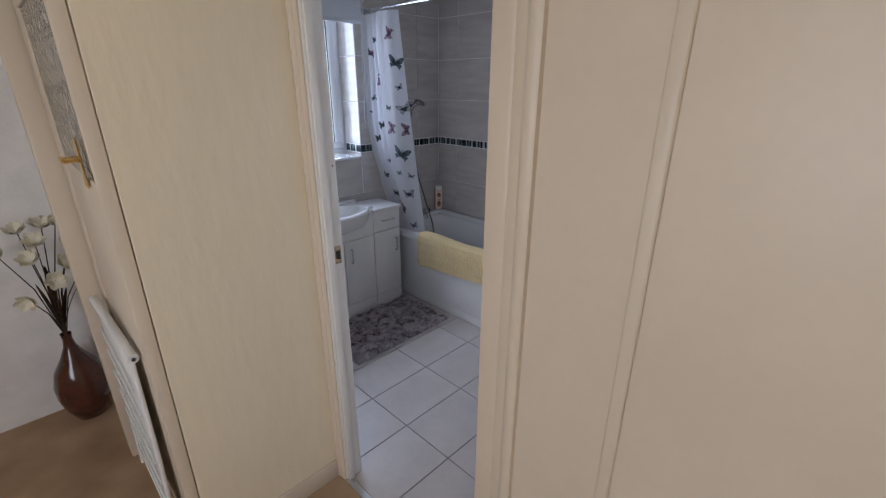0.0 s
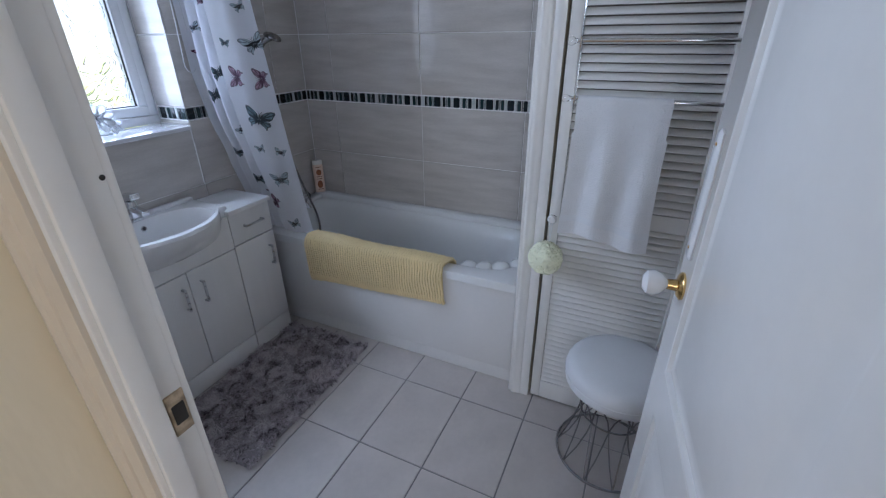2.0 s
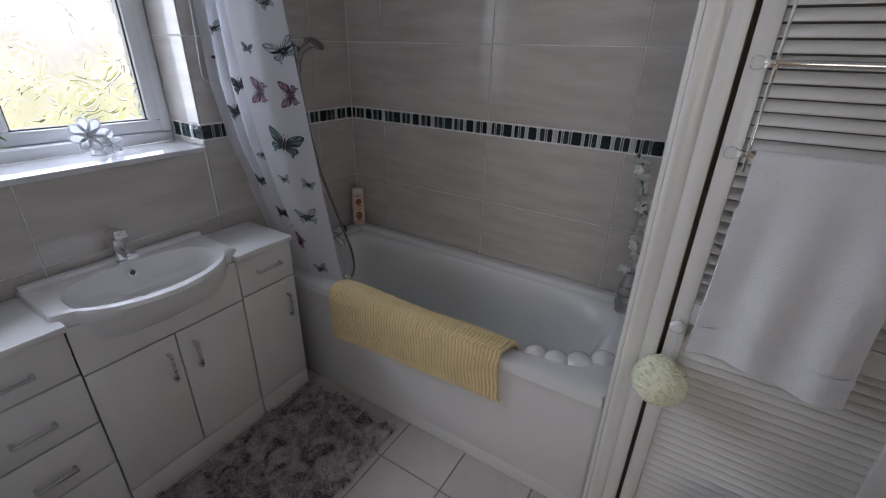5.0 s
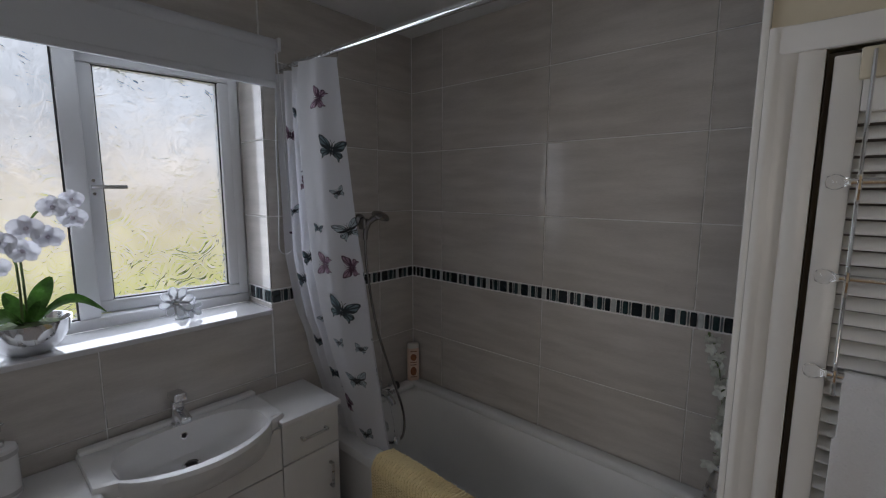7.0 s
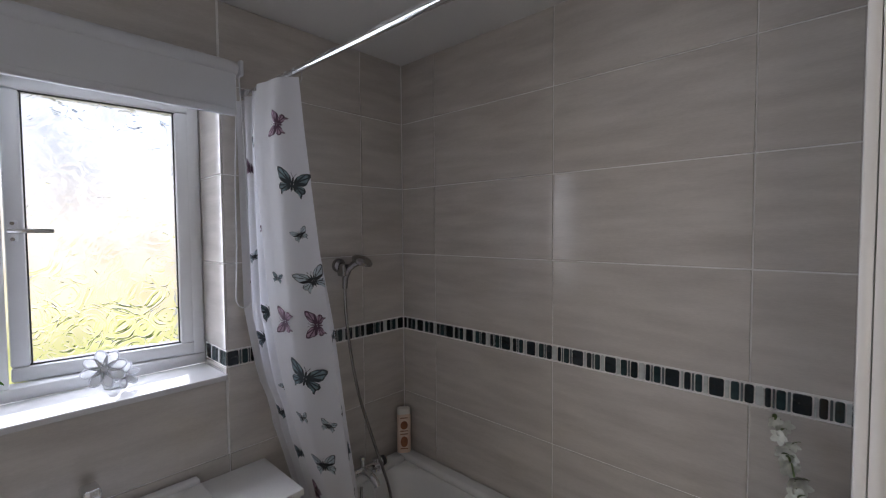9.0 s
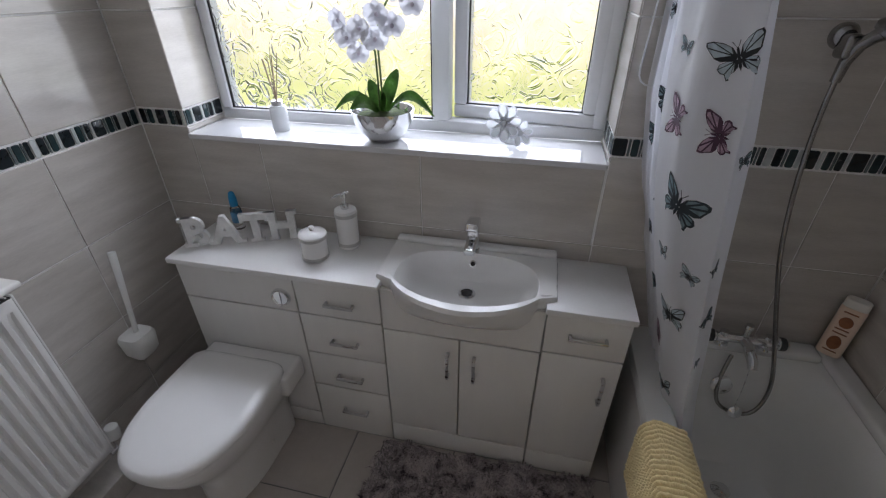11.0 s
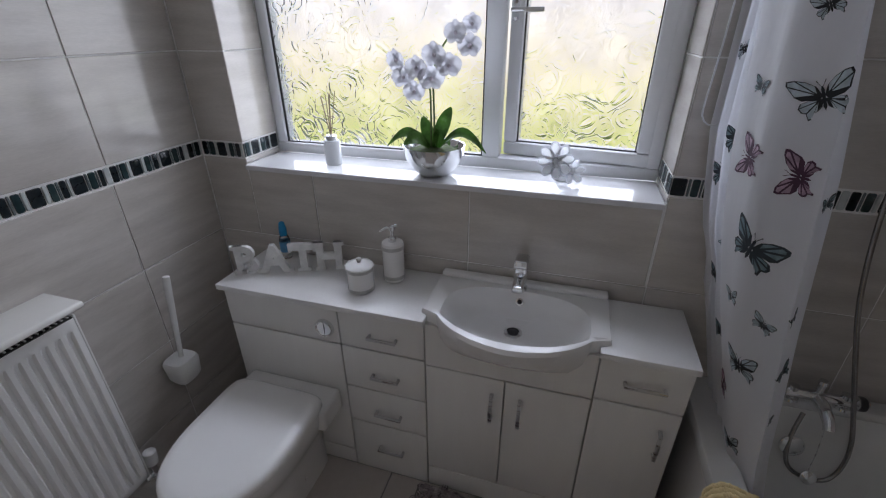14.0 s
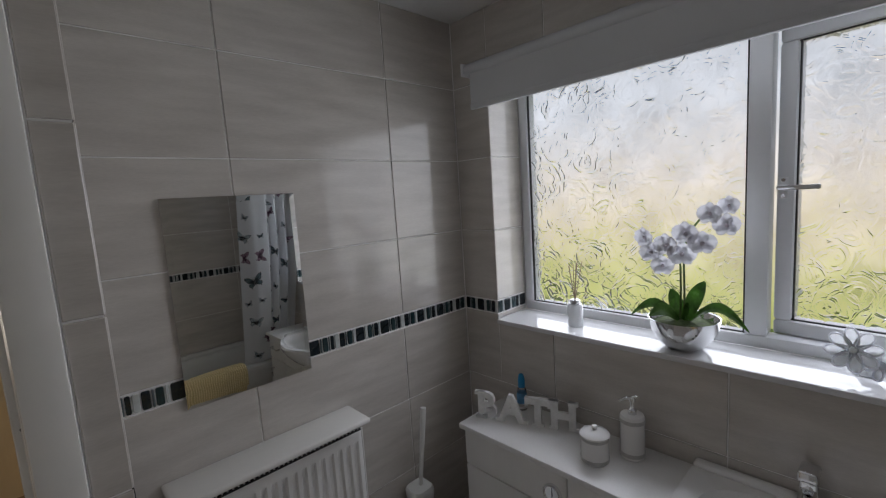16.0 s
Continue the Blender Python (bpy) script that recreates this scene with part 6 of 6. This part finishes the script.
def tile(name, w, h, material, m, parent, d=0.0036, b=0.0018):
    key = (name, round(w, 3), round(h, 3), material.name)
    if key not in CACHE:
        CACHE[key] = mesh_of(name, bevel_tile(w, h, d, b, 0.0045 if name == "mosaic_tile" else 0.0), material, False)
    ob = new(name, CACHE[key])
    ob.parent = parent
    ob.matrix_parent_inverse = parent.matrix_basis.inverted()
    ob.matrix_basis = m
    return ob


def cut(cells, hole):
    """Rectangles u0,u1,z0,z1 less a hole."""
    out = []
    for u0, u1, z0, z1 in cells:
        a, b, c, d = max(u0, hole[0]), min(u1, hole[1]), max(z0, hole[2]), min(z1, hole[3])
        if a >= b or c >= d:
            out.append((u0, u1, z0, z1))
            continue
        if u0 < a:
            out.append((u0, a, z0, z1))
        if b < u1:
            out.append((b, u1, z0, z1))
        if z0 < c:
            out.append((a, b, z0, c))
        if d < z1:
            out.append((a, b, d, z1))
    return [c for c in out if c[1] - c[0] > 0.012 and c[3] - c[2] > 0.012]


STRIP0, STRIP1 = 1.167, 1.228
ROWS_Z = [0.0, 0.245, 0.552, 0.859, STRIP0, STRIP1, 1.535, 1.845, 2.155, TOP]
MOSAIC = [surf("mosaic dark teal", (0.020, 0.042, 0.046), 0.08, var=0.35, scale=25, fine=90, bump=0.05),
          surf("mosaic charcoal", (0.012, 0.018, 0.022), 0.08, var=0.3, scale=25, fine=90, bump=0.05),
          surf("mosaic grey", (0.13, 0.16, 0.165), 0.12, var=0.2, scale=25, fine=90, bump=0.05),
          surf("mosaic pale", (0.55, 0.58, 0.57), 0.1, var=0.12, scale=25, fine=90, bump=0.05)]
WIDTHS = (0.024, 0.009, 0.023, 0.013, 0.039, 0.014, 0.021, 0.009, 0.020, 0.010, 0.042, 0.010, 0.023, 0.008, 0.016, 0.021)
SHADES = (1, 2, 0, 3, 1, 3, 0, 2, 1, 3, 1, 2, 0, 2, 1, 3)
_k = [0]


def tiled(wall, u0, u1, joints, to_world, holes=(), strip=True, zs=ROWS_Z):
    """Cover a wall from u0 to u1 with tiles between the joints; to_world(u, z) gives the pose of a tile's middle."""
    us = [u0] + [j for j in sorted(joints) if u0 + 0.01 < j < u1 - 0.01] + [u1]
    for z0, z1 in zip(zs, zs[1:]):
        band = strip and abs(z0 - STRIP0) < 1e-6
        cells = cut([(a, b, z0, z1) for a, b in zip([u0] if band else us, [u1] if band else us[1:])], holes[0]) if holes else \
            [(a, b, z0, z1) for a, b in zip([u0] if band else us, [u1] if band else us[1:])]
        for a, b, c, d in cells:
            if not band:
                tile("tile", b - a - 0.0042, d - c - 0.0042, M_TILE, to_world((a + b) / 2, (c + d) / 2), wall)
                continue
            u = a + 0.003
            while u < b - 0.008:
                w = min(WIDTHS[_k[0] % 16], b - u - 0.002)
                sh = SHADES[_k[0] % 16]
                _k[0] += 1
                tile("mosaic_tile", w - 0.0036, d - c - 0.010, MOSAIC[sh], to_world(u + w / 2, (c + d) / 2), wall, 0.004, 0.0016)
                u += w


def facing(origin, along, normal):
    a, n_ = Vector(along), Vector(normal)
    base = Matrix((a, Vector((0, 0, 1)), n_)).transposed().to_4x4()
    return lambda u, z: Matrix.Translation(Vector(origin) + a * u + Vector((0, 0, z))) @ base


tiled(wall_north, W, E, (0.112, 0.70, 1.289, 1.878, 2.465), facing((0, N + GAP, 0), (1, 0, 0), (0, -1, 0)), [(WX0, WX1, WZ0, WZ1)])
tiled(wall_east, 1.342, N, (1.55, 2.141, 2.733), facing((E + GAP, 0, 0), (0, 1, 0), (-1, 0, 0)))
tiled(wall_west, RET, N, (1.976, 2.577), facing((W - GAP, 0, 0), (0, 1, 0), (1, 0, 0)))
tiled(wall_south, DX, CUP - 0.018, (1.20, 1.79), facing((0, S - GAP, 0), (1, 0, 0), (0, 1, 0)))
tiled(wall_return, JL + 0.063, RET, (), facing((DX - GAP, 0, 0), (0, 1, 0), (1, 0, 0)), strip=False)
tiled(wall_return, W, DX, (), facing((0, RET - GAP, 0), (1, 0, 0), (0, 1, 0)))
bath_partition = structure("wall_partition", boxes((CUP + 0.062, E, 1.343, 1.345, 0.0, TOP)), M_GROUT, "tiled end wall of the bath recess", "wall")
tiled(bath_partition, CUP + 0.062, E, (2.30,), facing((0, 1.345, 0), (1, 0, 0), (0, 1, 0)))
# tiles inside the window reveal
REV = [WZ0, STRIP0, STRIP1, 1.535, 1.845, WZ1]
for side, nrm in ((WX0 - GAP, 1), (WX1 + GAP, -1)):
    tiled(wall_north, N, FY0, (), facing((side, 0, 0), (0, 1, 0), (nrm, 0, 0)), strip=True, zs=REV)
# floor
FX = [-0.14, 0.260, 0.656, 1.062, 1.474, 1.872, 2.268]
FY = [0.648, 0.944, 1.240, 1.538, 1.830, 2.112, 2.388, 2.676, 2.96]
for xa, xb in zip(sorted(FX), sorted(FX)[1:]):
    for y0_, y1_ in zip(FY, FY[1:]):
        for region in ((DX - 0.045, 2.09, S, 1.830), (W, DX - 0.045, RET, 1.830), (W, 2.09, 1.830, N)):
            a, b, c, d = max(xa, region[0]), min(xb, region[1]), max(y0_, region[2]), min(y1_, region[3])
            if b - a > 0.015 and d - c > 0.015:
                tile("floor_tile", b - a - 0.006, d - c - 0.006, M_FLOOR, Matrix.Translation(((a + b) / 2, (c + d) / 2, -0.0036)), floor)
